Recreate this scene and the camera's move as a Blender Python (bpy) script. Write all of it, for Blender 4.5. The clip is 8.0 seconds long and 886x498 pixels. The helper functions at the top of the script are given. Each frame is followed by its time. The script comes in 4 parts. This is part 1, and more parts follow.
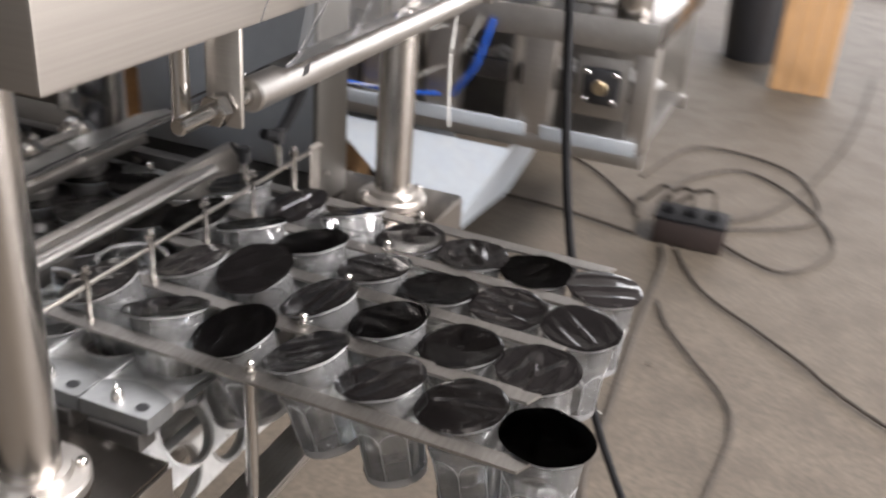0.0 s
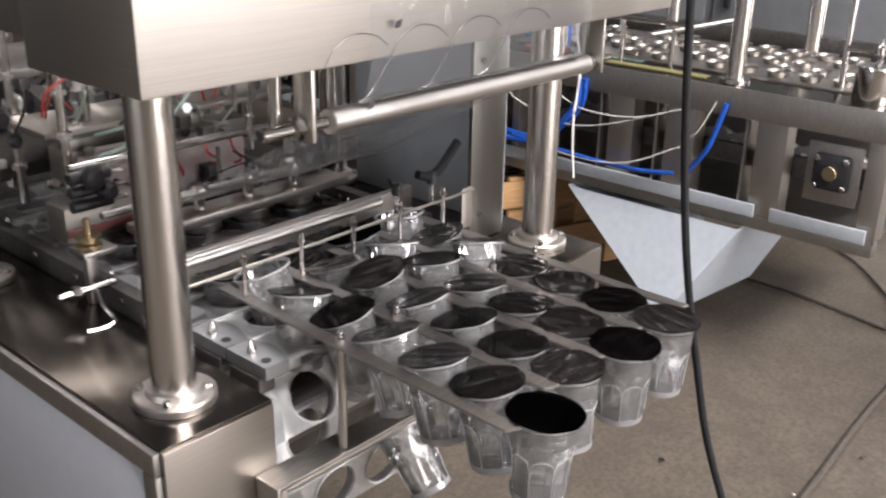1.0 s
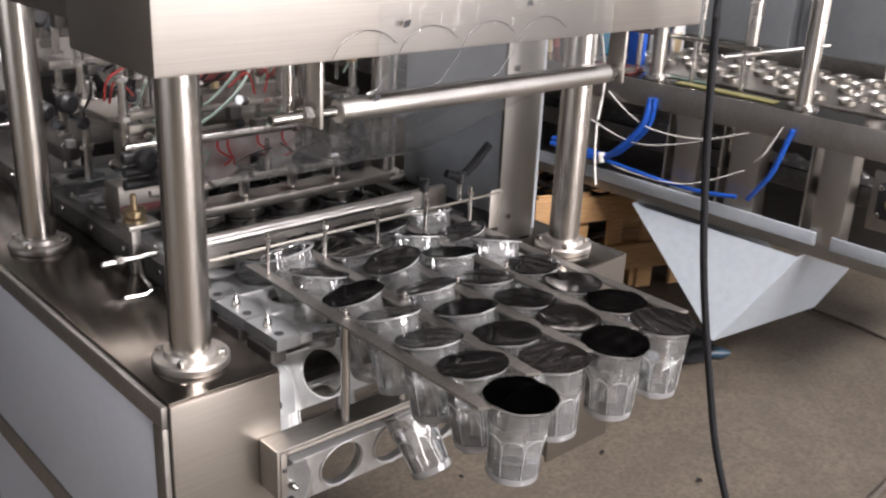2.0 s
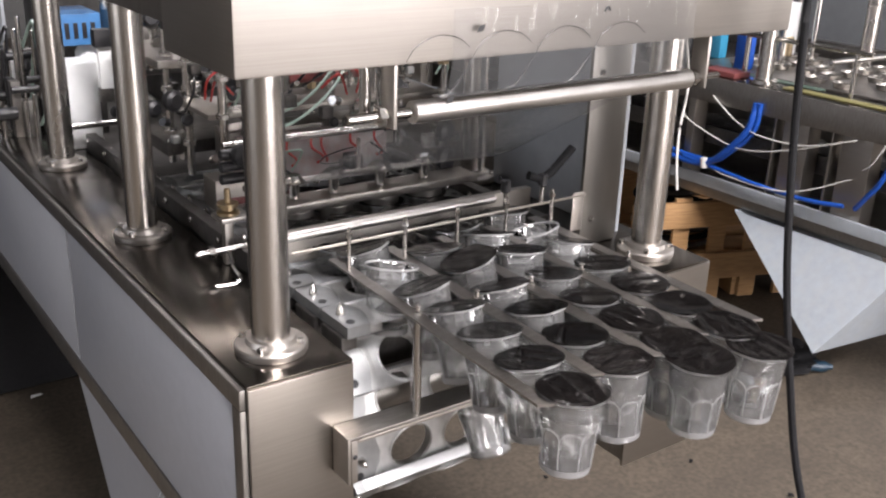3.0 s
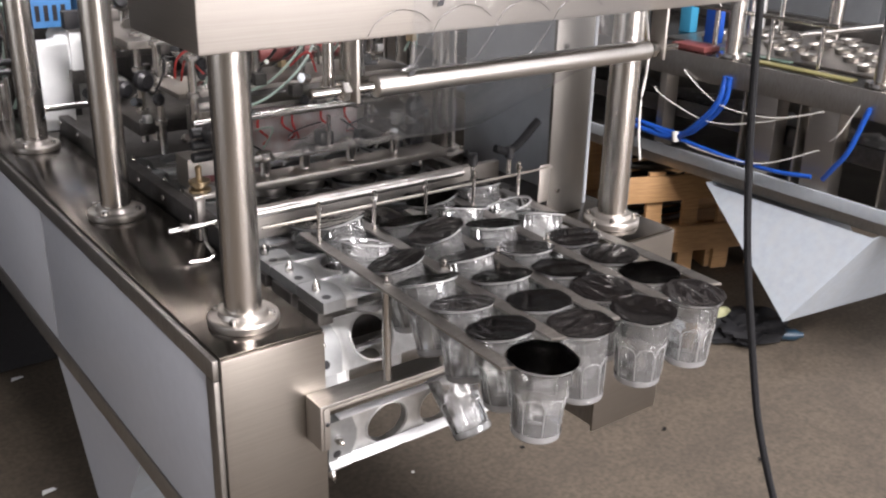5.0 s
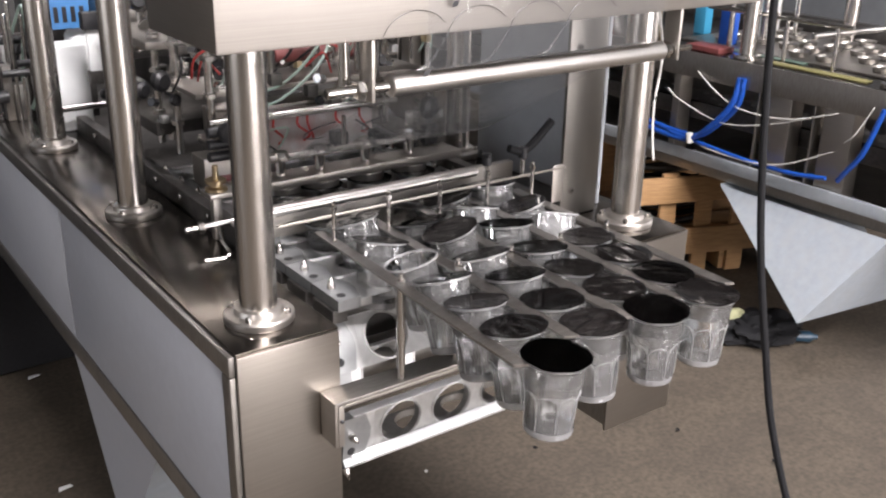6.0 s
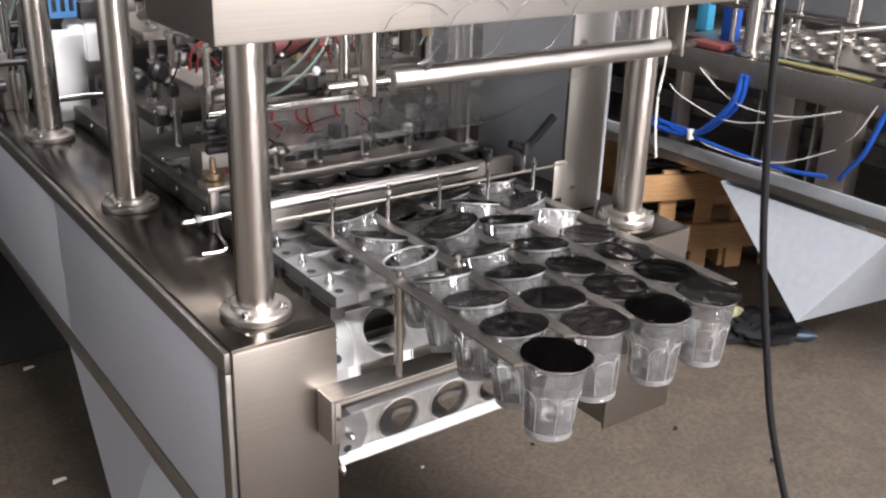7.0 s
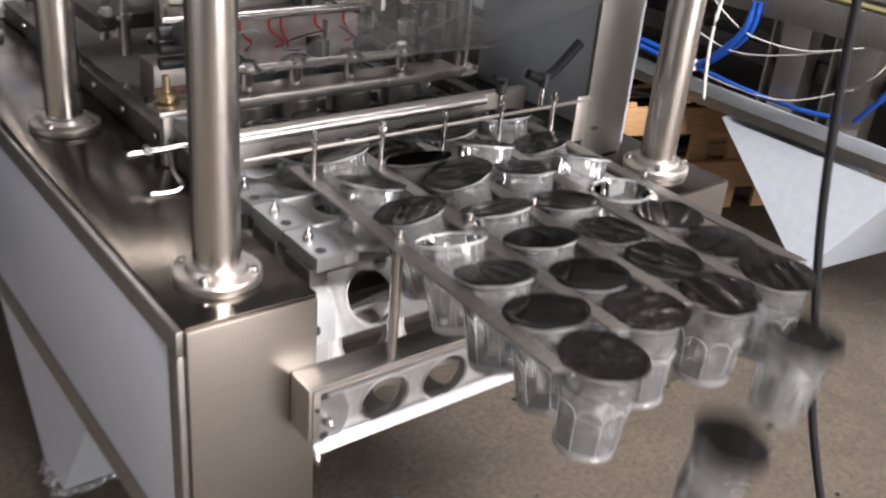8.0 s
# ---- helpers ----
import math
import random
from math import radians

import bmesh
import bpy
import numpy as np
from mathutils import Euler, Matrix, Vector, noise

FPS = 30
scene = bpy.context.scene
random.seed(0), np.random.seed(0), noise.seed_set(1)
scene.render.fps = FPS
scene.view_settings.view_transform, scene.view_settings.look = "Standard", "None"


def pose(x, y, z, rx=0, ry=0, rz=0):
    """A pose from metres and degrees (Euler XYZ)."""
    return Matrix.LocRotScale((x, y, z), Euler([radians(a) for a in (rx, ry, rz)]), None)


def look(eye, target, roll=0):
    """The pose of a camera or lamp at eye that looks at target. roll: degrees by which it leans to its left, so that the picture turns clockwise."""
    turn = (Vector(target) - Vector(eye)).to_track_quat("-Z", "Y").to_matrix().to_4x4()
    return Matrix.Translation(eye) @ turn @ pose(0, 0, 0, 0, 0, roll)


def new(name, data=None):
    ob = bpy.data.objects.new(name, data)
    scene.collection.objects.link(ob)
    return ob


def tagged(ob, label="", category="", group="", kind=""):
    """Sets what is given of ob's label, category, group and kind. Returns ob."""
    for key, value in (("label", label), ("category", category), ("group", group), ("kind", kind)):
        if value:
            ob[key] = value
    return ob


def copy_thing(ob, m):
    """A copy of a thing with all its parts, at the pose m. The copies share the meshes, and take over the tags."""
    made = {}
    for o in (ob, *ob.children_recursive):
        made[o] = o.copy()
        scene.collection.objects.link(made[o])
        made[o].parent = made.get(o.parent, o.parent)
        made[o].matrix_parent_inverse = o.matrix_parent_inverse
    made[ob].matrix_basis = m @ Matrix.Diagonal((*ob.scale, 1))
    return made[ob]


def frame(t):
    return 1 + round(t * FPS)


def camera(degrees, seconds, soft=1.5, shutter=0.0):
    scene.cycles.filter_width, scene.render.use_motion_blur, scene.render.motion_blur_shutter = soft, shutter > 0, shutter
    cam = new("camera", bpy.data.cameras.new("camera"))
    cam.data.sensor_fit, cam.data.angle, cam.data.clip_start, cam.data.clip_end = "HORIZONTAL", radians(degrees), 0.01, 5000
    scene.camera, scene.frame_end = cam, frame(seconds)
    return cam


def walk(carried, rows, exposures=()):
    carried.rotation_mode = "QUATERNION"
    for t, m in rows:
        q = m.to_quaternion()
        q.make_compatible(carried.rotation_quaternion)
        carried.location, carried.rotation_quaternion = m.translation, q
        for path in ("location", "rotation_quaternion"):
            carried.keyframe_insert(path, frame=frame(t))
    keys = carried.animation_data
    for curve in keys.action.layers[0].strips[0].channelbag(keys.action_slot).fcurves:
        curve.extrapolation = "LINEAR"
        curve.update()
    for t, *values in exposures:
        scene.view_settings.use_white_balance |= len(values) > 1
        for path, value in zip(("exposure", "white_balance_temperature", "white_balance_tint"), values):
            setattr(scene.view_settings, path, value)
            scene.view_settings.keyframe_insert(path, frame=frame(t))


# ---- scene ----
cam = camera(49.0, 8.0, soft=2.2, shutter=0.5)
# seconds, place of the lens, yaw, pitch, roll
PATH = [
    (0, -0.4794, -0.5287, 1.4073, -69.16, -26.13, 4.31),
    (0.2, -0.4895, -0.6349, 1.3903, -61.63, -23.96, 2.94),
    (0.4, -0.4836, -0.7272, 1.4002, -56.30, -24.16, 1.76),
    (0.5, -0.4780, -0.7639, 1.4134, -54.62, -24.55, 1.07),
    (0.7, -0.5101, -0.8235, 1.4171, -50.62, -22.96, 1.28),
    (1, -0.5395, -0.8756, 1.4292, -48.64, -21.54, 1.08),
    (1.2, -0.5702, -0.8854, 1.4262, -47.76, -20.92, 0.49),
    (2.3, -0.4982, -1.0379, 1.4247, -39.71, -20.90, 2.90),
    (2.5, -0.4963, -1.0422, 1.4266, -37.50, -20.94, 2.37),
    (3, -0.4959, -1.0586, 1.4347, -35.72, -20.85, 1.92),
    (3.5, -0.5060, -1.0749, 1.4332, -35.84, -21.41, 1.44),
    (4, -0.4984, -1.0827, 1.4360, -36.35, -21.72, 1.42),
    (4.5, -0.4963, -1.0907, 1.4349, -37.10, -21.98, 1.42),
    (6, -0.5055, -1.1065, 1.4339, -36.01, -21.85, 1.17),
    (6.5, -0.5046, -1.1024, 1.4337, -36.01, -21.89, 1.47),
    (7, -0.4979, -1.0920, 1.4311, -36.15, -22.22, 1.83),
    (7.5, -0.4694, -1.0430, 1.4115, -36.66, -24.71, 2.93),
    (7.7, -0.4528, -0.9844, 1.3906, -37.31, -26.10, 3.55),
    (8, -0.3962, -0.8531, 1.3730, -39.27, -27.05, 5.42),
]
walk(cam, [(t, pose(x, y, z, 90 + pitch, 0, yaw) @ pose(0, 0, 0, 0, 0, roll)) for t, x, y, z, yaw, pitch, roll in PATH], exposures=[(0.0, 0.30, 6550, 15), (0.5, 0.24, 6550, 16), (1.0, 0.16, 6550, 16), (2.5, 0.06, 6550, 17), (3.2, 0.06, 6550, 17), (4.2, 0.12, 6550, 17), (7.0, 0.14, 6550, 17), (8.0, 0.26, 6550, 17)])

# ---------------- light ----------------
world = bpy.data.worlds.new("sky")
scene.world = world
world.use_nodes = True
wn = world.node_tree
sky = wn.nodes.new("ShaderNodeTexSky")
sky.sky_type, sky.sun_disc, sky.sun_elevation, sky.sun_rotation = "NISHITA", False, radians(40), radians(200)
wn.links.new(sky.outputs[0], wn.nodes["Background"].inputs[0])
wn.nodes["Background"].inputs[1].default_value = 0.12


def area(name, m, sx, sy, watts, color):
    d = bpy.data.lights.new(name, "AREA")
    d.shape, d.size, d.size_y, d.energy, d.color = "RECTANGLE", sx, sy, watts, color
    ob = new(name, d)
    ob.matrix_world = m
    return ob


# daylight through the unseen open gates behind and beside the walk
area("gate_daylight", look((2.0, -7.0, 2.0), (1.2, 0.2, 1.2)), 4.4, 3.7, 560, (1.0, 0.985, 0.97))
area("side_daylight", look((8.0, -1.5, 2.0), (1.5, -0.6, 1.0)), 4.7, 3.7, 210, (1.0, 0.98, 0.95))
area("west_daylight", look((-7.9, -0.5, 2.0), (0.0, -0.2, 1.0)), 4.7, 3.7, 88, (0.96, 0.985, 1.0))
# added lamps under the closed roof, for light from above and inside the machine
area("added_roof_lamp", look((0.6, -3.9, 5.8), (0.5, -0.3, 0.8)), 3.2, 1.6, 1330, (1.0, 0.99, 0.97))
area("added_roof_lamp", look((1.5, 1.2, 5.9), (1.5, 1.21, 0)), 3.0, 0.7, 175, (0.98, 0.99, 1.0))


# ---------------- materials ----------------
def mat(name, color, rough=0.5, metal=0.0, grain=0.0, scale=40.0, stretch=(1, 1, 1), bump=0.0, spot=0.0, spot_scale=6.0, rough_var=0.1, dirt=None, shine=0.5):
    """A surface with a fine grain, larger stains in tone and gloss, and a fine relief."""
    m = bpy.data.materials.new(name)
    m.use_nodes = True
    nt = m.node_tree
    n, l = nt.nodes, nt.links
    b = n["Principled BSDF"]
    b.inputs["Roughness"].default_value, b.inputs["Metallic"].default_value = rough, metal
    b.inputs["Specular IOR Level"].default_value = shine
    tc = n.new("ShaderNodeTexCoord")
    mp = n.new("ShaderNodeMapping")
    mp.inputs["Scale"].default_value = stretch
    l.new(tc.outputs["Object"], mp.inputs["Vector"])
    fine = n.new("ShaderNodeTexNoise")
    fine.inputs["Scale"].default_value, fine.inputs["Detail"].default_value = scale, 6
    l.new(mp.outputs[0], fine.inputs["Vector"])
    big = n.new("ShaderNodeTexNoise")
    big.inputs["Scale"].default_value, big.inputs["Detail"].default_value = spot_scale, 5
    l.new(tc.outputs["Object"], big.inputs["Vector"])
    c = Vector(color)
    r1 = n.new("ShaderNodeValToRGB")
    r1.color_ramp.elements[0].position, r1.color_ramp.elements[1].position = 0.3, 0.7
    r1.color_ramp.elements[0].color = (*(c * (1 - grain)), 1)
    r1.color_ramp.elements[1].color = (*(c * (1 + grain)), 1)
    l.new(fine.outputs["Fac"], r1.inputs[0])
    mx = n.new("ShaderNodeMix")
    mx.data_type, mx.blend_type = "RGBA", "MIX"
    r2 = n.new("ShaderNodeValToRGB")
    r2.color_ramp.elements[0].position, r2.color_ramp.elements[1].position = 0.42, 0.68
    r2.color_ramp.elements[0].color, r2.color_ramp.elements[1].color = (0, 0, 0, 1), (spot, spot, spot, 1)
    l.new(big.outputs["Fac"], r2.inputs[0])
    l.new(r2.outputs[0], mx.inputs["Factor"])
    l.new(r1.outputs[0], mx.inputs["A"])
    mx.inputs["B"].default_value = (*(dirt or tuple(c * 0.5)), 1)
    l.new(mx.outputs["Result"], b.inputs["Base Color"])
    rr = n.new("ShaderNodeMapRange")
    rr.inputs["To Min"].default_value, rr.inputs["To Max"].default_value = max(0.02, rough - rough_var), min(1, rough + rough_var)
    l.new(big.outputs["Fac"], rr.inputs["Value"])
    l.new(rr.outputs[0], b.inputs["Roughness"])
    if bump:
        bp = n.new("ShaderNodeBump")
        bp.inputs["Strength"].default_value, bp.inputs["Distance"].default_value = bump, 0.002
        l.new(fine.outputs["Fac"], bp.inputs["Height"])
        l.new(bp.outputs[0], b.inputs["Normal"])
    return m


def clear(name, tint, gloss_rough, milk, ior=1.45, haze=(0.88, 0.91, 0.93), relief=0.35, bend=1.0, sheen=0.0):
    """Thin clear plastic or water: seen through, with a mirror gloss that grows at grazing angles, and a little milkiness."""
    m = bpy.data.materials.new(name)
    m.use_nodes = True
    n, l = m.node_tree.nodes, m.node_tree.links
    n.remove(n["Principled BSDF"])
    tr, gl, df = n.new("ShaderNodeBsdfTransparent"), n.new("ShaderNodeBsdfGlossy"), n.new("ShaderNodeBsdfDiffuse")
    tr.inputs[0].default_value = (*tint, 1)
    df.inputs[0].default_value = (*haze, 1)
    gl.inputs["Roughness"].default_value = gloss_rough
    fr = n.new("ShaderNodeFresnel")
    fr.inputs[0].default_value = ior
    noi = n.new("ShaderNodeTexNoise")
    noi.inputs["Scale"].default_value, noi.inputs["Detail"].default_value = 62, 1
    tc = n.new("ShaderNodeTexCoord")
    mp = n.new("ShaderNodeMapping")
    mp.inputs["Scale"].default_value = (1, 1, 0.32)
    l.new(tc.outputs["Object"], mp.inputs["Vector"])
    l.new(mp.outputs[0], noi.inputs["Vector"])
    bp = n.new("ShaderNodeBump")
    bp.inputs["Strength"].default_value, bp.inputs["Distance"].default_value = relief, 0.012
    l.new(noi.outputs["Fac"], bp.inputs["Height"])
    l.new(bp.outputs[0], gl.inputs["Normal"])
    m1, m2 = n.new("ShaderNodeMixShader"), n.new("ShaderNodeMixShader")
    m1.inputs[0].default_value = milk
    tl, m0 = n.new("ShaderNodeBsdfTranslucent"), n.new("ShaderNodeMixShader")
    tl.inputs[0].default_value = (*haze, 1)
    l.new(df.outputs[0], m0.inputs[1])
    l.new(tl.outputs[0], m0.inputs[2])
    rf, m3 = n.new("ShaderNodeBsdfRefraction"), n.new("ShaderNodeMixShader")
    rf.inputs["Color"].default_value = (*tint, 1)
    rf.inputs["Roughness"].default_value, rf.inputs["IOR"].default_value = 0.0, bend
    m3.inputs[0].default_value = 0.65 if bend > 1 else 0.0
    l.new(tr.outputs[0], m3.inputs[1])
    l.new(rf.outputs[0], m3.inputs[2])
    l.new(m3.outputs[0], m1.inputs[1])
    l.new(m0.outputs[0], m1.inputs[2])
    l.new(fr.outputs[0], m2.inputs[0])
    l.new(m1.outputs[0], m2.inputs[1])
    broad, m4 = n.new("ShaderNodeBsdfGlossy"), n.new("ShaderNodeMixShader")
    broad.inputs["Roughness"].default_value = 0.3
    m4.inputs[0].default_value = sheen
    l.new(gl.outputs[0], m4.inputs[1])
    l.new(broad.outputs[0], m4.inputs[2])
    l.new(m4.outputs[0], m2.inputs[2])
    l.new(m2.outputs[0], n["Material Output"].inputs["Surface"])
    return m


STEEL = mat("brushed_stainless", (0.62, 0.59, 0.555), 0.25, 1.0, 0.05, 60, (1, 1, 0.04), 0.03, 0.2, 5)
STEEL_H = mat("brushed_stainless_sheet", (0.44, 0.412, 0.378), 0.40, 1.0, 0.05, 24, (0.4, 0.4, 30), 0.02, 0.2, 4)
FLANGE = mat("turned_steel_flange", (0.50, 0.472, 0.44), 0.40, 1.0, 0.08, 60, (1, 1, 1), 0.04, 0.25, 12)
COVER = mat("brushed_end_sheet", (0.35, 0.322, 0.29), 0.33, 1.0, 0.06, 24, (0.4, 0.4, 30), 0.02, 0.25, 5)
CHROME = mat("polished_stainless", (0.62, 0.60, 0.575), 0.18, 1.0, 0.05, 40, (1, 1, 1), 0.02, 0.15, 7, 0.06)
ROLLER = mat("polished_roller", (0.62, 0.60, 0.575), 0.34, 1.0, 0.06, 60, (12, 1, 1), 0.03, 0.15, 9)
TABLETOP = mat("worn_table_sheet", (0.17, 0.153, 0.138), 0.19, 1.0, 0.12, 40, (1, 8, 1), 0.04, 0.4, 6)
FRAME = mat("dull_steel_frame", (0.36, 0.342, 0.32), 0.40, 1.0, 0.12, 50, (1, 6, 1), 0.05, 0.3, 8)
GUIDE = mat("dull_guide_sheet", (0.20, 0.19, 0.175), 0.42, 1.0, 0.12, 30, (1, 1, 0.1), 0.04, 0.3, 7)
DARKSTEEL = mat("dark_machine_steel", (0.12, 0.114, 0.109), 0.4, 0.8, 0.2, 60, (1, 1, 1), 0.08, 0.4, 10)
ALUDULL = mat("dull_cast_aluminium", (0.42, 0.43, 0.43), 0.5, 1.0, 0.1, 60, (1, 1, 1), 0.06, 0.3, 12)
# aluminium paled to stand for light caught on plate edges and bosses
ALULIT = mat("lit_aluminium", (0.90, 0.905, 0.91), 0.55, 0.7, 0.05, 80, (1, 1, 6), 0.05, 0.15, 14)
ALU = mat("milled_aluminium", (0.66, 0.665, 0.66), 0.46, 1.0, 0.08, 80, (1, 1, 6), 0.05, 0.25, 14)
PANEL = mat("white_coated_panel", (0.46, 0.475, 0.52), 0.33, 0.0, 0.03, 50, (1, 1, 1), 0.02, 0.25, 4, 0.08, (0.56, 0.57, 0.59))
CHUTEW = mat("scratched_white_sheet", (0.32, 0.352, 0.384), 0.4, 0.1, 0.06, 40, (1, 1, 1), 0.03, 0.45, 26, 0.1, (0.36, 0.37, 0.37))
BLACK = mat("black_plastic", (0.018, 0.018, 0.02), 0.35, 0.0, 0.2, 60, (1, 1, 1), 0.05)
RUBBER = mat("black_rubber", (0.007, 0.007, 0.008), 0.7, 0.0, 0.25, 90, (1, 1, 1), 0.1, shine=0.2)
BRASS = mat("brass", (0.50, 0.40, 0.26), 0.3, 1.0, 0.1, 50)
RED = mat("red_hose", (0.50, 0.055, 0.05), 0.4, 0.0, 0.1, 30)
REDD = mat("dull_red_cover", (0.14, 0.036, 0.034), 0.5, 0.0, 0.15, 30)
BLUE = mat("blue_hose", (0.007, 0.062, 0.33), 0.35, 0.0, 0.1, 30)
BLUEBOX = mat("blue_crate_plastic", (0.045, 0.16, 0.36), 0.45, 0.0, 0.1, 30)
WHITEP = mat("white_plastic", (0.72, 0.73, 0.73), 0.45, 0.0, 0.05, 30, spot=0.2)
WIRE = mat("white_wire", (0.56, 0.55, 0.52), 0.5)
GREEN = mat("pale_green_tube", (0.42, 0.55, 0.48), 0.3)
GREYCAB = mat("grey_painted_cabinet", (0.34, 0.36, 0.385), 0.5, 0.0, 0.06, 30, spot=0.3)
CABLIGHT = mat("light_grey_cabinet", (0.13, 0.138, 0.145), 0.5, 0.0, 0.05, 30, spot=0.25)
DUSTYCABLE = mat("dusty_cable", (0.045, 0.036, 0.028), 0.8, 0.0, 0.25, 60)
WOOD = mat("pallet_wood", (0.36, 0.205, 0.09), 0.7, 0.0, 0.25, 14, (1, 12, 12), 0.3, 0.4, 6)
LIDBLACK = mat("black_lid_film", (0.011, 0.0095, 0.0095), 0.06, 0.0, 0.3, 40, (1, 1, 1), 0.0, 0.2, 30, 0.02, None, 0.5)
CONCRETE = mat("dusty_concrete", (0.070, 0.0555, 0.040), 0.7, 0.0, 0.34, 75, (1, 1, 1), 0.35, 0.5, 6.5, 0.12, (0.046, 0.036, 0.027))
PLASTER = mat("hall_plaster", (0.46, 0.45, 0.43), 0.85, 0.0, 0.08, 12, (1, 1, 1), 0.2, 0.3, 0.7)
ROOF = mat("roof_sheet", (0.15, 0.15, 0.15), 0.6, 0.2, 0.08, 8, (1, 1, 1), 0.1, 0.3, 0.6)
CUP = clear("clear_cup_plastic", (0.99, 0.99, 0.99), 0.02, 0.15, 2.0, haze=(1.0, 1.0, 1.0), relief=0.6, sheen=0.0)
# milky white that stands for light caught on clear cup edges
CUPGLINT = clear("cup_edge_glint", (0.98, 0.985, 0.99), 0.05, 0.55, 2.0, haze=(1.0, 1.0, 1.0), relief=0.2)
# extra milk here stands for light gathered in the cup bottom
CUPBASE = clear("whitened_cup_base", (0.98, 0.985, 0.99), 0.05, 0.34, 2.2, haze=(0.99, 0.99, 1.0), relief=0.3, sheen=0.1)
WATER = clear("water", (0.99, 0.995, 0.995), 0.02, 0.0, 1.2, relief=0.15, bend=1.33)
FILM = clear("clear_film", (0.98, 0.98, 0.985), 0.10, 0.06, 1.35, relief=0.5, sheen=0.3)
# north wall coloured dark to keep the lid reflections black
DIMWALL = mat("dimmed_hall_wall", (0.10, 0.098, 0.096), 0.85, 0.0, 0.15, 9, (1, 1, 1), 0.2, 0.4, 0.6)


# ---------------- shaping helpers ----------------
def finish(name, bm, material, smooth=True):
    me = bpy.data.meshes.new(name)
    bmesh.ops.recalc_face_normals(bm, faces=bm.faces)
    bm.to_mesh(me)
    bm.free()
    me.materials.append(material)
    if smooth:
        me.polygons.foreach_set("use_smooth", [True] * len(me.polygons))
        me.set_sharp_from_angle(angle=radians(35))
    return me


def part(name, bm, material, parent=None, label="", at=None, smooth=True):
    """Links a bmesh as one mesh object under a thing or a part."""
    ob = new(name, finish(name, bm, material, smooth))
    if parent:
        ob.parent = parent
    if at is not None:
        ob.matrix_basis = at
    if label:
        ob["label"] = label
    return ob


def again(ob, m, parent=None):
    """One more part on the mesh of ob."""
    o = ob.copy()
    scene.collection.objects.link(o)
    if parent:
        o.parent = parent
    o.matrix_basis = m
    return o


def thing(name, label, category, group="", m=None):
    ob = new(name)
    ob.empty_display_size = 0.05
    if m is not None:
        ob.matrix_basis = m
    return tagged(ob, label, category, group)


def box(x0, x1, y0, y1, z0, z1, bevel=0.002, bm=None):
    bm = bm or bmesh.new()
    m = Matrix.LocRotScale(((x0 + x1) / 2, (y0 + y1) / 2, (z0 + z1) / 2), None, (x1 - x0, y1 - y0, z1 - z0))
    made = bmesh.ops.create_cube(bm, size=1, matrix=m)["verts"]
    if bevel:
        es = list({e for v in made for e in v.link_edges})
        bmesh.ops.bevel(bm, geom=es, offset=bevel, segments=2, affect="EDGES", profile=0.6)
    return bm


def lathe(profile, n=32, bm=None, m=None):
    """A turned body about z from (radius, height) steps; both ends on the axis or open."""
    bm = bm or bmesh.new()
    m = m or Matrix()
    rings = []
    for r, z in profile:
        if r < 1e-6:
            rings.append([bm.verts.new(m @ Vector((0, 0, z)))])
        else:
            rings.append([bm.verts.new(m @ Vector((r * math.cos(2 * math.pi * k / n), r * math.sin(2 * math.pi * k / n), z))) for k in range(n)])
    for a, b in zip(rings, rings[1:]):
        for k in range(n):
            j = (k + 1) % n
            if len(a) == 1 and len(b) > 1:
                bm.faces.new((a[0], b[j], b[k]))
            elif len(b) == 1 and len(a) > 1:
                bm.faces.new((a[k], a[j], b[0]))
            elif len(a) > 1:
                bm.faces.new((a[k], a[j], b[j], b[k]))
    return bm


def rod(a, b, r, n=20, edge=0.0015, bm=None):
    """A round bar from a to b with softened ends."""
    a, b = Vector(a), Vector(b)
    h = (b - a).length
    m = Matrix.Translation(a) @ (b - a).to_track_quat("Z", "Y").to_matrix().to_4x4()
    e = min(edge, r * 0.5, h * 0.3)
    return lathe([(0, 0), (r - e, 0), (r, e), (r, h - e), (r - e, h), (0, h)], n, bm, m)


def tube(points, r, n=8, bm=None, steps=8):
    """A round cable through the points, rounded between them."""
    bm = bm or bmesh.new()
    ps = [Vector(p) for p in points]
    path = []
    for i in range(len(ps) - 1):
        p0, p1, p2, p3 = ps[max(i - 1, 0)], ps[i], ps[i + 1], ps[min(i + 2, len(ps) - 1)]
        for s in range(steps):
            t = s / steps
            path.append(0.5 * (2 * p1 + (p2 - p0) * t + (2 * p0 - 5 * p1 + 4 * p2 - p3) * t * t + (3 * p1 - p0 - 3 * p2 + p3) * t ** 3))
    path.append(ps[-1])
    rings, up = [], Vector((0, 0, 1))
    for i, p in enumerate(path):
        d = (path[min(i + 1, len(path) - 1)] - path[max(i - 1, 0)]).normalized()
        u = d.cross(up)
        u = u.normalized() if u.length > 0.05 else d.cross(Vector((1, 0, 0))).normalized()
        w = u.cross(d)
        rings.append([bm.verts.new(p + r * (math.cos(2 * math.pi * k / n) * u + math.sin(2 * math.pi * k / n) * w)) for k in range(n)])
    for a, b in zip(rings, rings[1:]):
        for k in range(n):
            bm.faces.new((a[k], a[(k + 1) % n], b[(k + 1) % n], b[k]))
    bm.faces.new(rings[0])
    bm.faces.new(rings[-1][::-1])
    return bm


def hexagon(at, axis, r, h, bm=None):
    a = Vector(at)
    return rod(a, a + Vector(axis) * h, r, 6, 0.0008, bm)


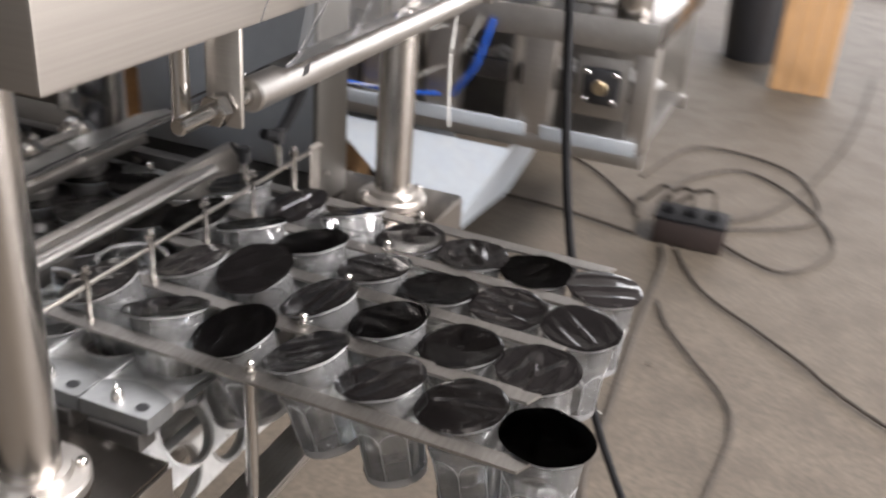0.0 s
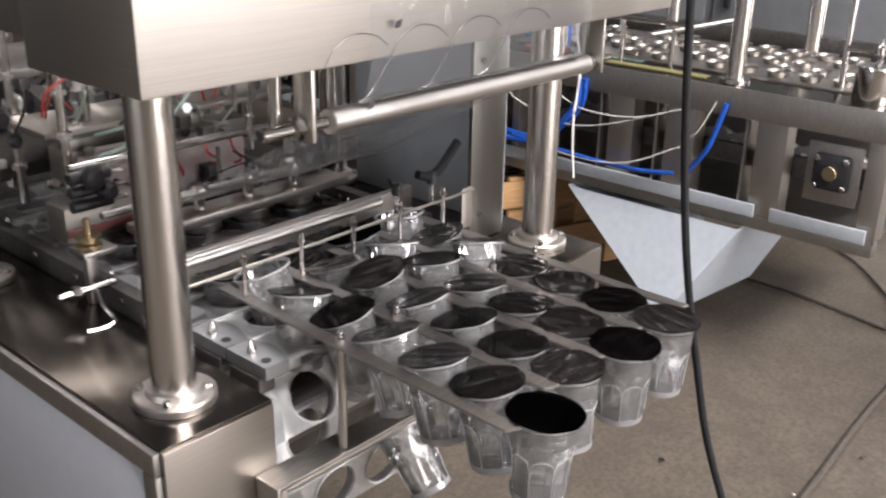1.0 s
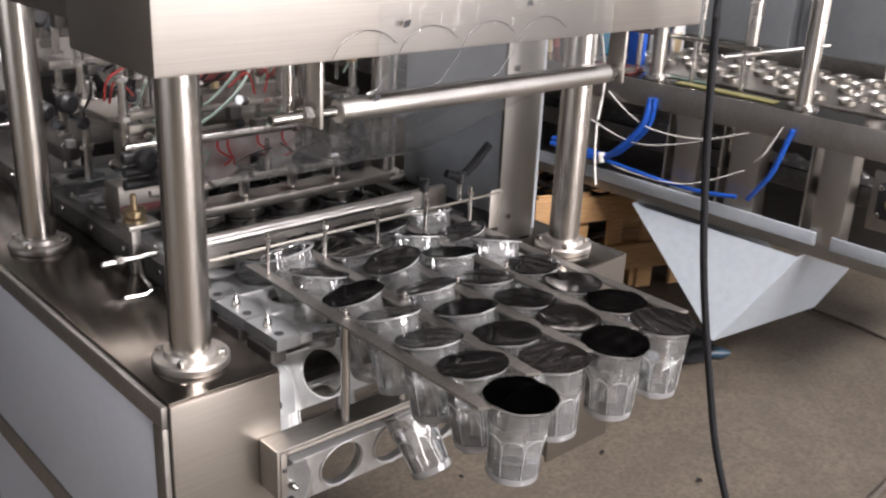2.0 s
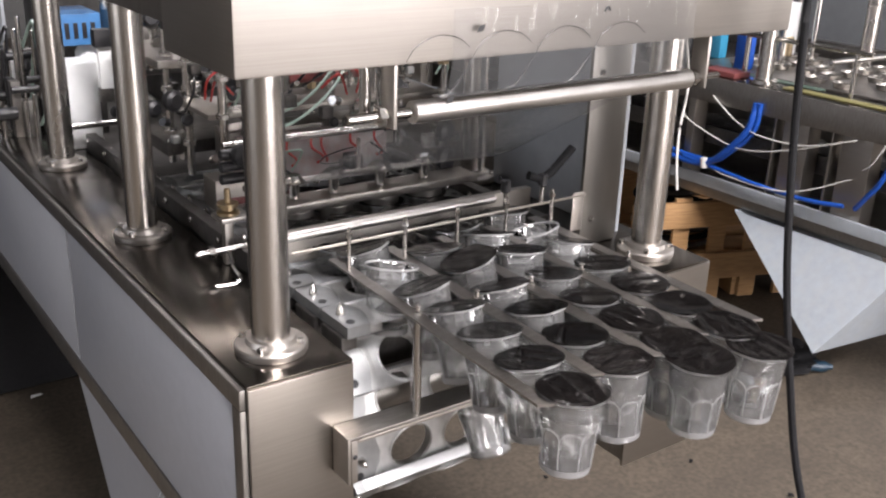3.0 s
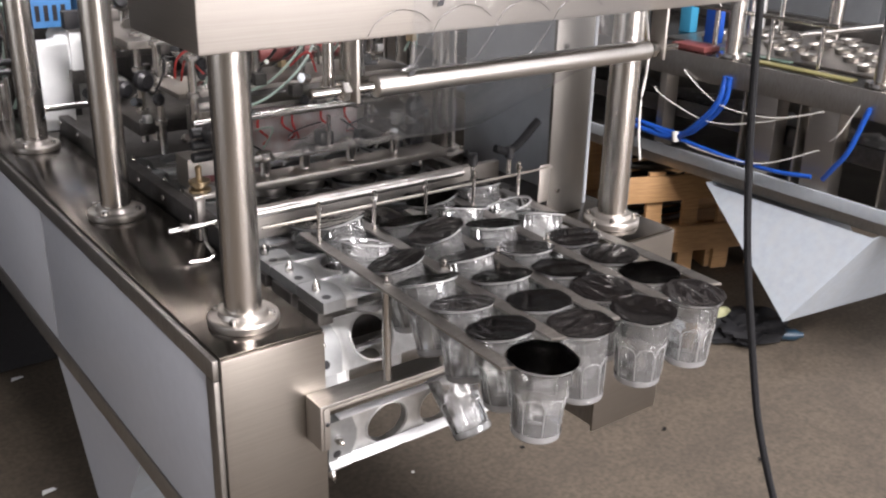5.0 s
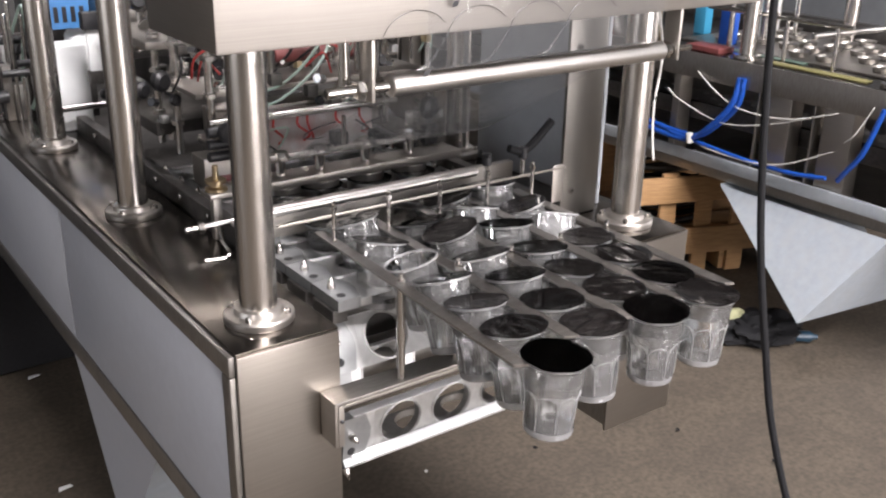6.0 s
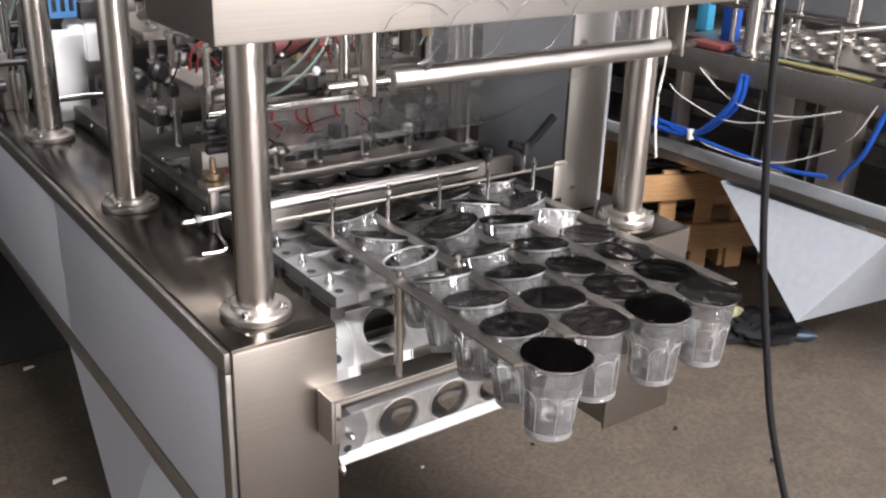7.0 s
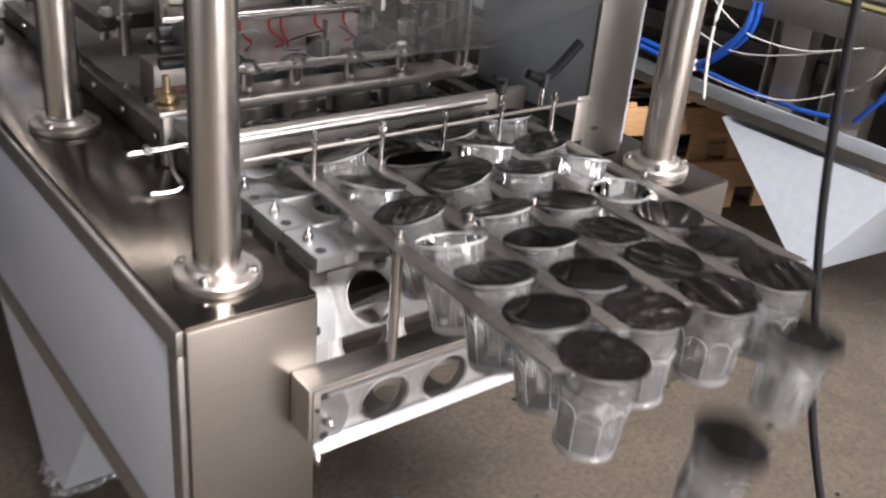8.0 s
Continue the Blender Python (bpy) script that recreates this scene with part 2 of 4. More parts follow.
def sheet(corners, thick, bm=None):
    """A flat sheet with thickness over a polygon of corners."""
    bm = bm or bmesh.new()
    vs = [bm.verts.new(c) for c in corners]
    f = bm.faces.new(vs)
    f.normal_update()
    nrm = f.normal.copy()
    low = [bm.verts.new(v.co - nrm * thick) for v in vs]
    bm.faces.new(low[::-1])
    for k in range(len(vs)):
        j = (k + 1) % len(vs)
        bm.faces.new((vs[k], low[k], low[j], vs[j]))
    return bm


# ---------------- hall ----------------
def structure(name, bm, material, label, smooth=False):
    ob = part(name, bm, material, smooth=smooth)
    return tagged(ob, label, kind="structure")


def ground_sheet():
    bm = bmesh.new()
    bmesh.ops.create_grid(bm, x_segments=60, y_segments=60, size=8.2, matrix=Matrix.Translation((0.2, 0.2, 0)))
    for v in bm.verts:
        v.co.z = 0.004 * (noise.noise(v.co * 0.8) - 0.3) - 0.002
    low = bmesh.ops.create_cube(bm, size=1, matrix=Matrix.LocRotScale((0.2, 0.2, -0.12), None, (16.4, 16.4, 0.2)))
    return bm


structure("floor", ground_sheet(), CONCRETE, "dusty tan concrete workshop floor with stains")
structure("wall_north", box(-8, 8.4, 8.2, 8.4, 0, 6, 0), DIMWALL, "plain hall wall, coloured dark so the lids mirror little light")
bm = box(-8.2, -8, -8, -3.0, 0, 6, 0)
box(-8.2, -8, 2.0, 8.4, 0, 6, 0, bm)
box(-8.2, -8, -3.0, 2.0, 4.0, 6, 0, bm)
structure("wall_west", bm, PLASTER, "plain grey plaster hall wall around an open gate")
bm = box(-8, -0.2, -7.4, -7.2, 0, 6, 0)
box(4.6, 8.4, -7.4, -7.2, 0, 6, 0, bm)
box(-0.2, 4.6, -7.4, -7.2, 4.0, 6, 0, bm)
structure("wall_south", bm, PLASTER, "plain grey plaster hall wall around an open gate")
bm = box(8.2, 8.4, -7.4, -4.0, 0, 6, 0)
box(8.2, 8.4, 1.0, 8.2, 0, 6, 0, bm)
box(8.2, 8.4, -4.0, 1.0, 4.0, 6, 0, bm)
structure("wall_east", bm, PLASTER, "plain grey plaster hall wall around an open gate")
structure("ceiling", box(-8.2, 8.4, -7.4, 8.4, 6.0, 6.15, 0), ROOF, "grey sheet metal hall roof")


# ---------------- sealing machine ----------------
LANES = [0.1965, 0.2915, 0.3865, 0.4815]
RAILX = [0.149, 0.244, 0.339, 0.434, 0.529]
TOP = 0.85
machine = thing("sealing_machine", "stainless steel cup filling and sealing machine on a white-panelled base", "machine")


def side_beam(x0, x1, outer):
    """A long box beam: stainless top and front, a frame round coated panels on the outer side."""
    beam = part("side_beam", box(x0 + 0.006, x1, -0.076, 2.9, 0.505, TOP - 0.004), FRAME, machine, "long stainless steel side beam")
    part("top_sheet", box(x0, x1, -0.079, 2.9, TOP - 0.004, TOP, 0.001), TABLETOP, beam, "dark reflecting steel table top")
    part("front_cover", box(x0, x1, -0.082, -0.0765, 0.50, TOP - 0.0045, 0.0015), COVER, beam, "brushed stainless end cover")
    sx = x0 if outer < 0 else x1
    for a, b in ((-0.050, 0.695), (0.700, 1.45), (1.455, 2.2), (2.205, 2.88)):
        part("side_panel", box(min(sx, sx + 0.006 * outer), max(sx, sx + 0.006 * outer), a, b, 0.545, 0.816, 0.001), PANEL, beam, "white coated side panel")
    part("edge_strip", box(min(sx, sx + 0.009 * outer), max(sx, sx + 0.009 * outer), -0.076, 2.9, 0.8165, TOP - 0.0045, 0.002), FRAME, beam)
    part("edge_strip", box(min(sx, sx + 0.009 * outer), max(sx, sx + 0.009 * outer), -0.076, 2.9, 0.505, 0.5445, 0.002), FRAME, beam)
    part("edge_strip", box(min(sx, sx + 0.009 * outer), max(sx, sx + 0.009 * outer), -0.076, -0.0505, 0.545, 0.816, 0.002), FRAME, beam)
    return beam


side_beam(-0.078, 0.070, -1)
side_beam(0.600, 0.760, 1)
# white waste hopper under the front of the near beam
hopper = part("hopper", box(-0.060, 0.40, 0.306, 0.82, 0.499, 0.5045, 0.001), FRAME, machine, "white sheet metal waste hopper under the beam")
A, B = [(-0.066, 0.30, 0.500), (0.40, 0.30, 0.500), (0.40, 0.83, 0.500), (-0.066, 0.83, 0.500)], [(-0.052, 0.565, 0.15), (0.052, 0.565, 0.15), (0.052, 0.67, 0.15), (-0.052, 0.67, 0.15)]
for k in range(4):
    j = (k + 1) % 4
    # front side toned apart from the rest for how light falls on it
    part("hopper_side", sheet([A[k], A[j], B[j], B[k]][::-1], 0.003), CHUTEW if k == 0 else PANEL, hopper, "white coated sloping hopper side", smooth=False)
random.seed(17)
for k in range(11):
    x, y = -0.058 + 0.0105 * k, 0.560 + 0.004 * random.random()
    part("wrap_fold", tube([(x, y, 0.150), (x + 0.004, y - 0.008, 0.142 + 0.010 * random.random()), (x + 0.012, y - 0.002, 0.146)], 0.005, 6), FILM, hopper, "crumpled clear wrapping round the outlet")
for k in range(4):
    part("wrap_fold", tube([(-0.058, 0.57 + 0.02 * k, 0.155), (-0.066, 0.58 + 0.02 * k, 0.135 + 0.01 * (k % 2)), (-0.056, 0.59 + 0.02 * k, 0.165)], 0.005, 6), FILM, hopper)
for x, y in ((0.66, 1.55), (0.66, 2.7), (-0.02, 1.75), (-0.02, 2.7), (0.004, -0.07)):
    part("machine_leg", box(x, x + 0.06, y, y + 0.06, 0.0, 0.504, 0.003), FRAME, machine, "square steel machine leg")
part("drive_drum", rod((0.10, 0.080, 0.690), (0.57, 0.080, 0.690), 0.032, 24), FRAME, machine, "dull turned chain drive drum")
part("drive_shaft", rod((0.0705, 0.080, 0.690), (0.5995, 0.080, 0.690), 0.012, 16), BRASS, machine)
# added dark sheet, stands for the shaded inside seen through the carrier holes
part("dark_backing", box(0.0705, 0.5995, 0.128, 0.140, 0.575, 0.828, 0.001), DARKSTEEL, machine, "dark sheet added for the shaded inside behind the carrier holes")
part("inner_floor", box(0.0705, 0.5995, 0.15, 2.9, 0.70, 0.72), DARKSTEEL, machine, "dark machine bed under the chain")


def column(x, y, top):
    col = part("guide_column", rod((x, y, TOP), (x, y, top), 0.0255, 40), STEEL, machine, "round brushed stainless guide column")
    fl = part("flange", lathe([(0.0256, 0), (0.047, 0), (0.048, 0.002), (0.048, 0.010), (0.046, 0.012), (0.034, 0.013), (0.032, 0.020), (0.0256, 0.021)], 40), FLANGE, col, "bolted round base flange", at=pose(x, y, TOP + 0.0005))
    for k in range(4):
        a = math.pi / 4 + k * math.pi / 2
        part("flange_bolt", rod((0.040 * math.cos(a), 0.040 * math.sin(a), 0.012), (0.040 * math.cos(a), 0.040 * math.sin(a), 0.020), 0.005, 10), CHROME, col, at=pose(x, y, TOP + 0.0005))


for x in (-0.007, 0.689):
    for y, top in ((0.0, 1.243), (0.495, 1.262), (0.985, 1.7)):
        column(x, y, top)

# head over the rails
head = part("press_head", box(-0.111, 0.765, -0.162, 0.035, 1.242, 1.62, 0.003), STEEL_H, machine, "large brushed stainless press head housing")
rear = part("rear_head", box(-0.085, -0.060, 0.045, 0.62, 1.262, 1.66, 0.004), FRAME, machine, "dull steel rear head frame, open at the top")
part("rear_side", box(0.715, 0.740, 0.045, 0.62, 1.262, 1.66, 0.004), FRAME, rear)
part("rear_beam", box(-0.0595, 0.7145, 0.535, 0.60, 1.2625, 1.33, 0.003), FRAME, rear)
part("head_scratch", tube([(0.385, -0.1625, 1.286), (0.390, -0.1625, 1.292), (0.394, -0.1625, 1.287)], 0.0016, 6), BLACK, head)
# upright flat guide plate beside the column
part("guide_plate", box(0.605, 0.690, 0.075, 0.083, 0.852, 1.242), GUIDE, machine, "flat brushed upright guide plate")
for z in (0.90, 1.15):
    part("plate_bolt", hexagon((0.625, 0.0745, z), (0, -1, 0), 0.005, 0.005), CHROME, machine)

part("side_guard", box(0.716, 0.724, 0.10, 0.458, 0.8505, 1.2415, 0.002), GREYCAB, machine, "grey painted side guard panel between the columns")
# film roller under the head
roller = part("film_roller", rod((0.113, -0.14, 1.182), (0.581, -0.14, 1.182), 0.0135, 32), ROLLER, machine, "shiny film guide roller")
part("roller_shaft", rod((0.027, -0.14, 1.182), (0.1125, -0.14, 1.182), 0.0065), CHROME, roller)
part("roller_shaft", rod((0.5815, -0.14, 1.182), (0.645, -0.14, 1.182), 0.0045), CHROME, roller)
part("roller_nut", hexagon((0.066, -0.14, 1.182), (1, 0, 0), 0.012, 0.011), CHROME, roller)
part("roller_collar", rod((0.584, -0.14, 1.182), (0.596, -0.14, 1.182), 0.012), CHROME, roller)
part("roller_bracket", box(0.0795, 0.0845, -0.156, -0.126, 1.168, 1.2415), STEEL_H, machine, "upright roller bracket plate")
part("roller_bracket", box(0.5985, 0.6035, -0.156, -0.126, 1.168, 1.2415), STEEL_H, machine, "upright roller bracket plate")
part("bracket_post", rod((0.066, -0.115, 1.168), (0.066, -0.115, 1.2415), 0.007), CHROME, machine)

# rails with their posts
for i, x in enumerate(RAILX):
    tip = -0.352 - 0.022 * (i == 0) + 0.008 * (i == 3)
    rail = part("cup_rail", sheet([(x - 0.008, 0.115, 0.905), (x - 0.010 + 0.028 * tip, tip, 0.905), (x + 0.008 + 0.028 * tip, tip - 0.008, 0.905), (x + 0.010, 0.115, 0.905)][::-1], 0.003), FRAME, machine, "flat steel rail that carries the cup rims", smooth=False)
    part("rail_post", rod((x, 0.067, 0.905), (x, 0.067, 0.957), 0.0032, 14), CHROME, rail)
    part("post_nut", hexagon((x, 0.067, 0.956), (0, 0, 1), 0.0055, 0.007), CHROME, rail)
    part("post_tip", rod((x, 0.067, 0.963), (x, 0.067, 0.970), 0.0035, 12), CHROME, rail)
    part("rail_post", rod((x, -0.112, 0.7615), (x, -0.112, 0.906), 0.0062, 18), CHROME, rail, "polished standing rail post")
    part("post_nut", hexagon((x, -0.112, 0.9055), (0, 0, 1), 0.0058, 0.006), CHROME, rail)
    part("post_tip", rod((x, -0.112, 0.9115), (x, -0.112, 0.921), 0.0036, 12), CHROME, rail)
part("rail_crossbar", box(0.060, 0.6055, 0.0675, 0.0705, 0.9455, 0.9495, 0.0006), STEEL_H, machine, "thin stainless cross bar behind the rails")
part("crossbar_end", box(0.580, 0.604, 0.0708, 0.0742, 0.885, 0.9525), STEEL_H, machine)
part("push_bar", rod((0.085, 0.15, 0.939), (0.475, 0.15, 0.939), 0.0075), ROLLER, machine, "shiny round push bar")
part("bed_edge", box(0.10, 0.59, 0.19, 0.205, 0.880, 0.930), STEEL_H, machine, "dark steel bed edge")
# shelf that carries the front posts
shelf = part("post_shelf", box(0.040, 0.632, -0.1235, -0.0825, 0.757, 0.762, 0.001), FRAME, machine, "folded stainless shelf under the rails")
part("shelf_end", box(0.0375, 0.0425, -0.1235, -0.0825, 0.693, 0.7615, 0.002), STEEL_H, shelf, "stainless shelf end plate")
part("shelf_end", box(0.6295, 0.6345, -0.1235, -0.0825, 0.693, 0.7615, 0.002), STEEL_H, shelf)
part("shelf_lip", box(0.043, 0.052, -0.1235, -0.1215, 0.693, 0.7565, 0.0005), STEEL_H, shelf)
part("front_lip", box(0.0525, 0.6290, -0.1237, -0.1215, 0.7515, 0.7565, 0.0008), STEEL_H, shelf, "narrow bent front lip")
part("lip_screw", rod((0.0475, -0.1236, 0.733), (0.0475, -0.1262, 0.733), 0.0032, 10), BLACK, shelf)

# clamp levers at the cross bar
def clamp_lever(x, size, turn):
    k = part("clamp_lever", rod((0, 0, 0), (0, 0, 0.02), 0.008, 16), BLACK, machine, "black clamping lever on a steel stud", at=pose(x, 0.085, 0.972, 0, 0, turn))
    part("lever_arm", tube([(0, 0, 0.012), (0.02 * size, 0, 0.022 * size), (0.060 * size, 0, 0.056 * size)], 0.0072 * size, 10), RUBBER, k)
    part("lever_tail", tube([(-0.008 * size, 0, 0.012), (-0.028 * size, 0.004, 0.020)], 0.007 * size, 10), RUBBER, k)
    part("lever_stud", rod((0, 0, -0.03), (0, 0, 0), 0.004, 12), CHROME, k)


clamp_lever(0.522, 1.0, 0)
clamp_lever(0.445, 0.35, 80)


# carrier chain
def holed_plate():
    """An aluminium carrier with four round cup seats; its face looks along +z, it travels along -y."""
    bm = bmesh.new()
    n, r, hy, t = 32, 0.0345, 0.0385, 0.012
    for cx in LANES:
        hx = 0.0475
        for z, flip in ((0, False), (-t, True)):
            ring, rim = [], []
            for k in range(n):
                a = 2 * math.pi * (k + 0.5) / n
                c, s = math.cos(a), math.sin(a)
                q = min(hx / abs(c), hy / abs(s))
                ring.append(bm.verts.new((cx + r * c, r * s, z)))
                rim.append(bm.verts.new((cx + q * c, q * s, z)))
            for k in range(n):
                j = (k + 1) % n
                f = (ring[k], rim[k], rim[j], ring[j])
                bm.faces.new(f if not flip else f[::-1])
            if not flip:
                up = ring
        low = ring
        for k in range(n):
            j = (k + 1) % n
            bm.faces.new((up[k], up[j], low[j], low[k]))
    return bm


def carrier_parts(parent):
    plate = part("carrier_plate", holed_plate(), ALU, parent, "milled aluminium carrier plate with four cup holes", smooth=False)
    for cx in LANES:
        part("seat_ring", lathe([(0.0346, 0.0005), (0.0378, 0.0005), (0.0380, 0.0022), (0.0366, 0.0026), (0.0352, 0.0010)], 32), ALU, plate, at=pose(cx, 0, 0))
    for x0, x1, xs in ((0.094, 0.130, 0.108), (0.548, 0.584, 0.570)):
        part("plate_end", sheet([(x0, -0.0385, 0.0045), (x1, -0.0385, 0.0045), (x1 + 0.010 * (x0 < 0.2), -0.006, 0.0045), (x1 + 0.010 * (x0 < 0.2), 0.012, 0.0045), (x1, 0.0385, 0.0045), (x0, 0.0385, 0.0045)], 0.017), ALUDULL, plate, "dull notched end block", smooth=False)
        part("end_screw", lathe([(0.0065, 0.0045), (0.0060, 0.011), (0, 0.024)], 14), CHROME, plate, at=pose(xs, 0.006, 0))
        part("screw_hole", lathe([(0, 0.0050), (0.0065, 0.0050), (0.0065, 0.0045)], 14), BLACK, plate, at=pose(xs, -0.022, 0))
        part("chain_link", box(x0 - 0.004, x0 + 0.02, -0.03, 0.03, -0.034, -0.0135), DARKSTEEL, plate)
    part("end_web", box(0.1302, 0.1488, -0.0385, 0.0385, -0.012, 0.0002, 0.0005), ALU, plate)
    part("end_web", box(0.5292, 0.5478, -0.0385, 0.0385, -0.012, 0.0002, 0.0005), ALU, plate)
    # trailing edge in the paled metal, as if lit from above
    part("edge_strip", box(0.110, 0.568, 0.0388, 0.0402, -0.0118, 0.0035, 0.0004), ALULIT, plate, "milled plate edge, paled to stand for the light it catches")
    return plate


# stations of the chain, one pitch apart: y, z, tilt
STATIONS = [(0.0 + 0.08 * k, 0.860, 0) for k in range(11, -1, -1)] + [(0.000, 0.771, 58), (0.012, 0.706, 80), (-0.040, 0.641, 97), (-0.016, 0.577, 140), (0.060, 0.545, 180), (0.158, 0.545, 180)]


# ---------------- sealing station inside the machine ----------------
def station():
    st = part("seal_block", box(0.18, 0.53, 0.552, 0.62, 0.935, 0.995), STEEL_H, machine, "sealing block with red heater wires")
    part("block_cover", box(0.105, 0.23, 0.44, 0.495, 0.890, 0.945), STEEL_H, st, "pale cover box with a red stripe")
    part("cover_stripe", box(0.106, 0.229, 0.4365, 0.4395, 0.900, 0.912, 0.0005), REDD, st)
    random.seed(5)
    for k, x in enumerate((0.268, 0.318, 0.338, 0.400, 0.452)):
        part("heater_wire", tube([(x, 0.498, 0.985), (x - 0.006, 0.486, 0.968), (x + 0.002 + 0.014 * random.random(), 0.482, 0.940 + 0.012 * random.random()), (x - 0.012 + 0.02 * random.random(), 0.490, 0.936)], 0.0024, 6), RED, st)
    part("heater_block", box(0.190, 0.484, 0.5025, 0.55, 0.906, 0.988, 0.003), mat("faded_heater_cover", (0.62, 0.60, 0.59), 0.45, 0.0, 0.12, 30, (1, 1, 1), 0.02, 0.55, 22, 0.1, (0.50, 0.20, 0.185)), machine, "pale heater cover with faded red marks")
    part("red_manifold", rod((0.33, 0.62, 1.075), (0.52, 0.62, 1.07), 0.016, 16), REDD, machine, "dull red pneumatic manifold")
    part("tool_plate", box(0.18, 0.585, 0.34, 0.40, 0.902, 0.916), STEEL_H, machine, "long dull tool plate")
    part("tool_plate", box(0.13, 0.62, 0.52, 0.66, 1.030, 1.040), STEEL_H, machine, "long dull tool plate")
    part("tool_plate", box(0.11, 0.62, 0.70, 0.95, 1.09, 1.105), FRAME, machine, "long dull tool plate")
    part("tool_plate", box(0.11, 0.62, 0.68, 0.92, 0.93, 0.955), DARKSTEEL, machine, "dark tool plate")
    part("tool_bar", rod((0.12, 0.36, 0.952), (0.47, 0.36, 0.949), 0.006), FRAME, machine)
    part("tool_bar", rod((0.12, 0.44, 1.005), (0.50, 0.44, 1.004), 0.007), CHROME, machine)
    for x in (0.14, 0.60):
        for y in (0.48, 0.64, 0.74, 0.90):
            part("tie_rod", rod((x, y, 0.90), (x, y, 1.262 if y != 0.48 else 1.30), 0.0075, 14), CHROME, machine)
            for z in (0.958, 1.041, 1.106):
                part("tie_nut", hexagon((x, y, z), (0, 0, 1), 0.013, 0.009), CHROME, machine)
    for k, x in enumerate((0.215, 0.292, 0.387, 0.482)):
        part("press_stem", rod((x, 0.37, 0.917), (x, 0.37, 0.948), 0.010, 16), CHROME, machine)
        part("press_cap", lathe([(0, 0.012), (0.012, 0.012), (0.022, 0.004), (0.024, 0), (0, 0)], 20), CHROME, machine, at=pose(x, 0.37, 0.948))
        part("press_stem", rod((x, 0.55, 1.041), (x, 0.55, 1.15), 0.009, 16), CHROME, machine)
        part("air_cylinder", rod((x, 0.56, 1.12), (x, 0.56, 1.262), 0.012, 20), FRAME, machine, "upright air cylinder")
        part("cup_die", rod((x, 0.37, 0.860), (x, 0.37, 0.9015), 0.034, 24), FRAME, machine)
    for x, y, z, r in ((0.556, 0.42, 0.986, 0.021), (0.557, 0.42, 0.932, 0.023), (0.13, 0.40, 1.00, 0.017), (0.15, 0.40, 0.975, 0.014), (0.10, 0.62, 1.05, 0.018), (0.09, 0.70, 1.02, 0.015)):
        kn = part("hand_knob", lathe([(0, 0), (r, 0), (r * 1.08, 0.004), (r * 1.08, 0.014), (r * 0.7, 0.020), (0, 0.020)], 14, None, pose(x, y, z, 90, 0, 20)), BLACK, machine, "black hand knob")
        part("knob_stem", rod((x, y, z), (x + 0.015, y + 0.06, z), 0.005, 10), CHROME, kn)
    part("gauge_stand", rod((0.557, 0.412, 0.884), (0.557, 0.412, 0.975), 0.004, 10), CHROME, machine)
    for pts in ([(0.16, 0.42, 1.02), (0.24, 0.40, 1.045), (0.33, 0.42, 1.10), (0.40, 0.5, 1.16)], [(0.20, 0.5, 1.03), (0.26, 0.44, 1.06), (0.34, 0.45, 1.12), (0.42, 0.5, 1.2)]):
        part("air_tube", tube(pts, 0.0026, 8), GREEN, machine, "pale green air tube")
    random.seed(11)
    for k in range(46):
        x, y, z = random.uniform(0.10, 0.60), random.uniform(0.42, 1.3), random.choice((0.918, 0.957, 1.042, 1.107))
        s = random.uniform(0.006, 0.016)
        if k % 3:
            part("fitting", hexagon((x, y, z), (0, 0, 1), s, s * 1.6), random.choice((CHROME, CHROME, DARKSTEEL, BRASS)), machine)
        else:
            part("valve_block", box(x - s, x + s, y - s, y + s * 1.5, z, z + s * 2), random.choice((ALU, BLACK, DARKSTEEL)), machine)
    for k in range(10):
        x, y = random.uniform(0.12, 0.55), random.uniform(0.5, 0.9)
        part("air_tube", tube([(x, y, 1.05), (x + random.uniform(-.06, .06), y - 0.05, 1.12), (x + random.uniform(-.1, .1), y, 1.25)], 0.003, 6), random.choice((BLACK, GREEN, BLACK)), machine)
    random.seed(23)
    for k in range(90):
        x, y, z = random.uniform(0.10, 0.62), random.uniform(0.40, 0.72), random.choice((0.917, 0.944, 0.996, 1.041, 1.06, 1.08))
        s, kind = random.uniform(0.004, 0.011), k % 5
        if kind == 0:
            part("stud", rod((x, y, z), (x, y, z + random.uniform(0.03, 0.09)), s * 0.6, 10), CHROME, machine)
        elif kind == 1:
            part("fitting", hexagon((x, y, z), (random.uniform(-1, 1), -0.6, 0.3), s, s * 2), random.choice((CHROME, BLACK)), machine)
        elif kind == 2:
            part("small_block", box(x - s, x + s * 1.5, y - s, y + s, z, z + s * 2.5, 0.001), random.choice((FRAME, DARKSTEEL, ALU)), machine)
        elif kind == 3:
            part("air_tube", tube([(x, y, z), (x + random.uniform(-.03, .03), y - 0.02, z + 0.04), (x + random.uniform(-.06, .06), y - 0.01, z + random.uniform(-.03, .09))], 0.002, 6), random.choice((BLACK, BLACK, RED, GREEN)), machine)
        else:
            part("small_knob", lathe([(0, 0), (s, 0), (s * 1.1, s * 0.5), (s * 0.8, s), (0, s)], 12, None, pose(x, y, z, 80, 0, random.uniform(-40, 40))), random.choice((BLACK, CHROME)), machine)
    for k in range(3):
        part("valve_barrel", rod((0.10, 0.405, 0.958 + 0.021 * k), (0.165, 0.405, 0.958 + 0.021 * k), 0.009, 14), BLACK, machine, "black valve barrel")
        part("barrel_rod", rod((0.165, 0.405, 0.958 + 0.021 * k), (0.19, 0.405, 0.958 + 0.021 * k), 0.004, 10), CHROME, machine)
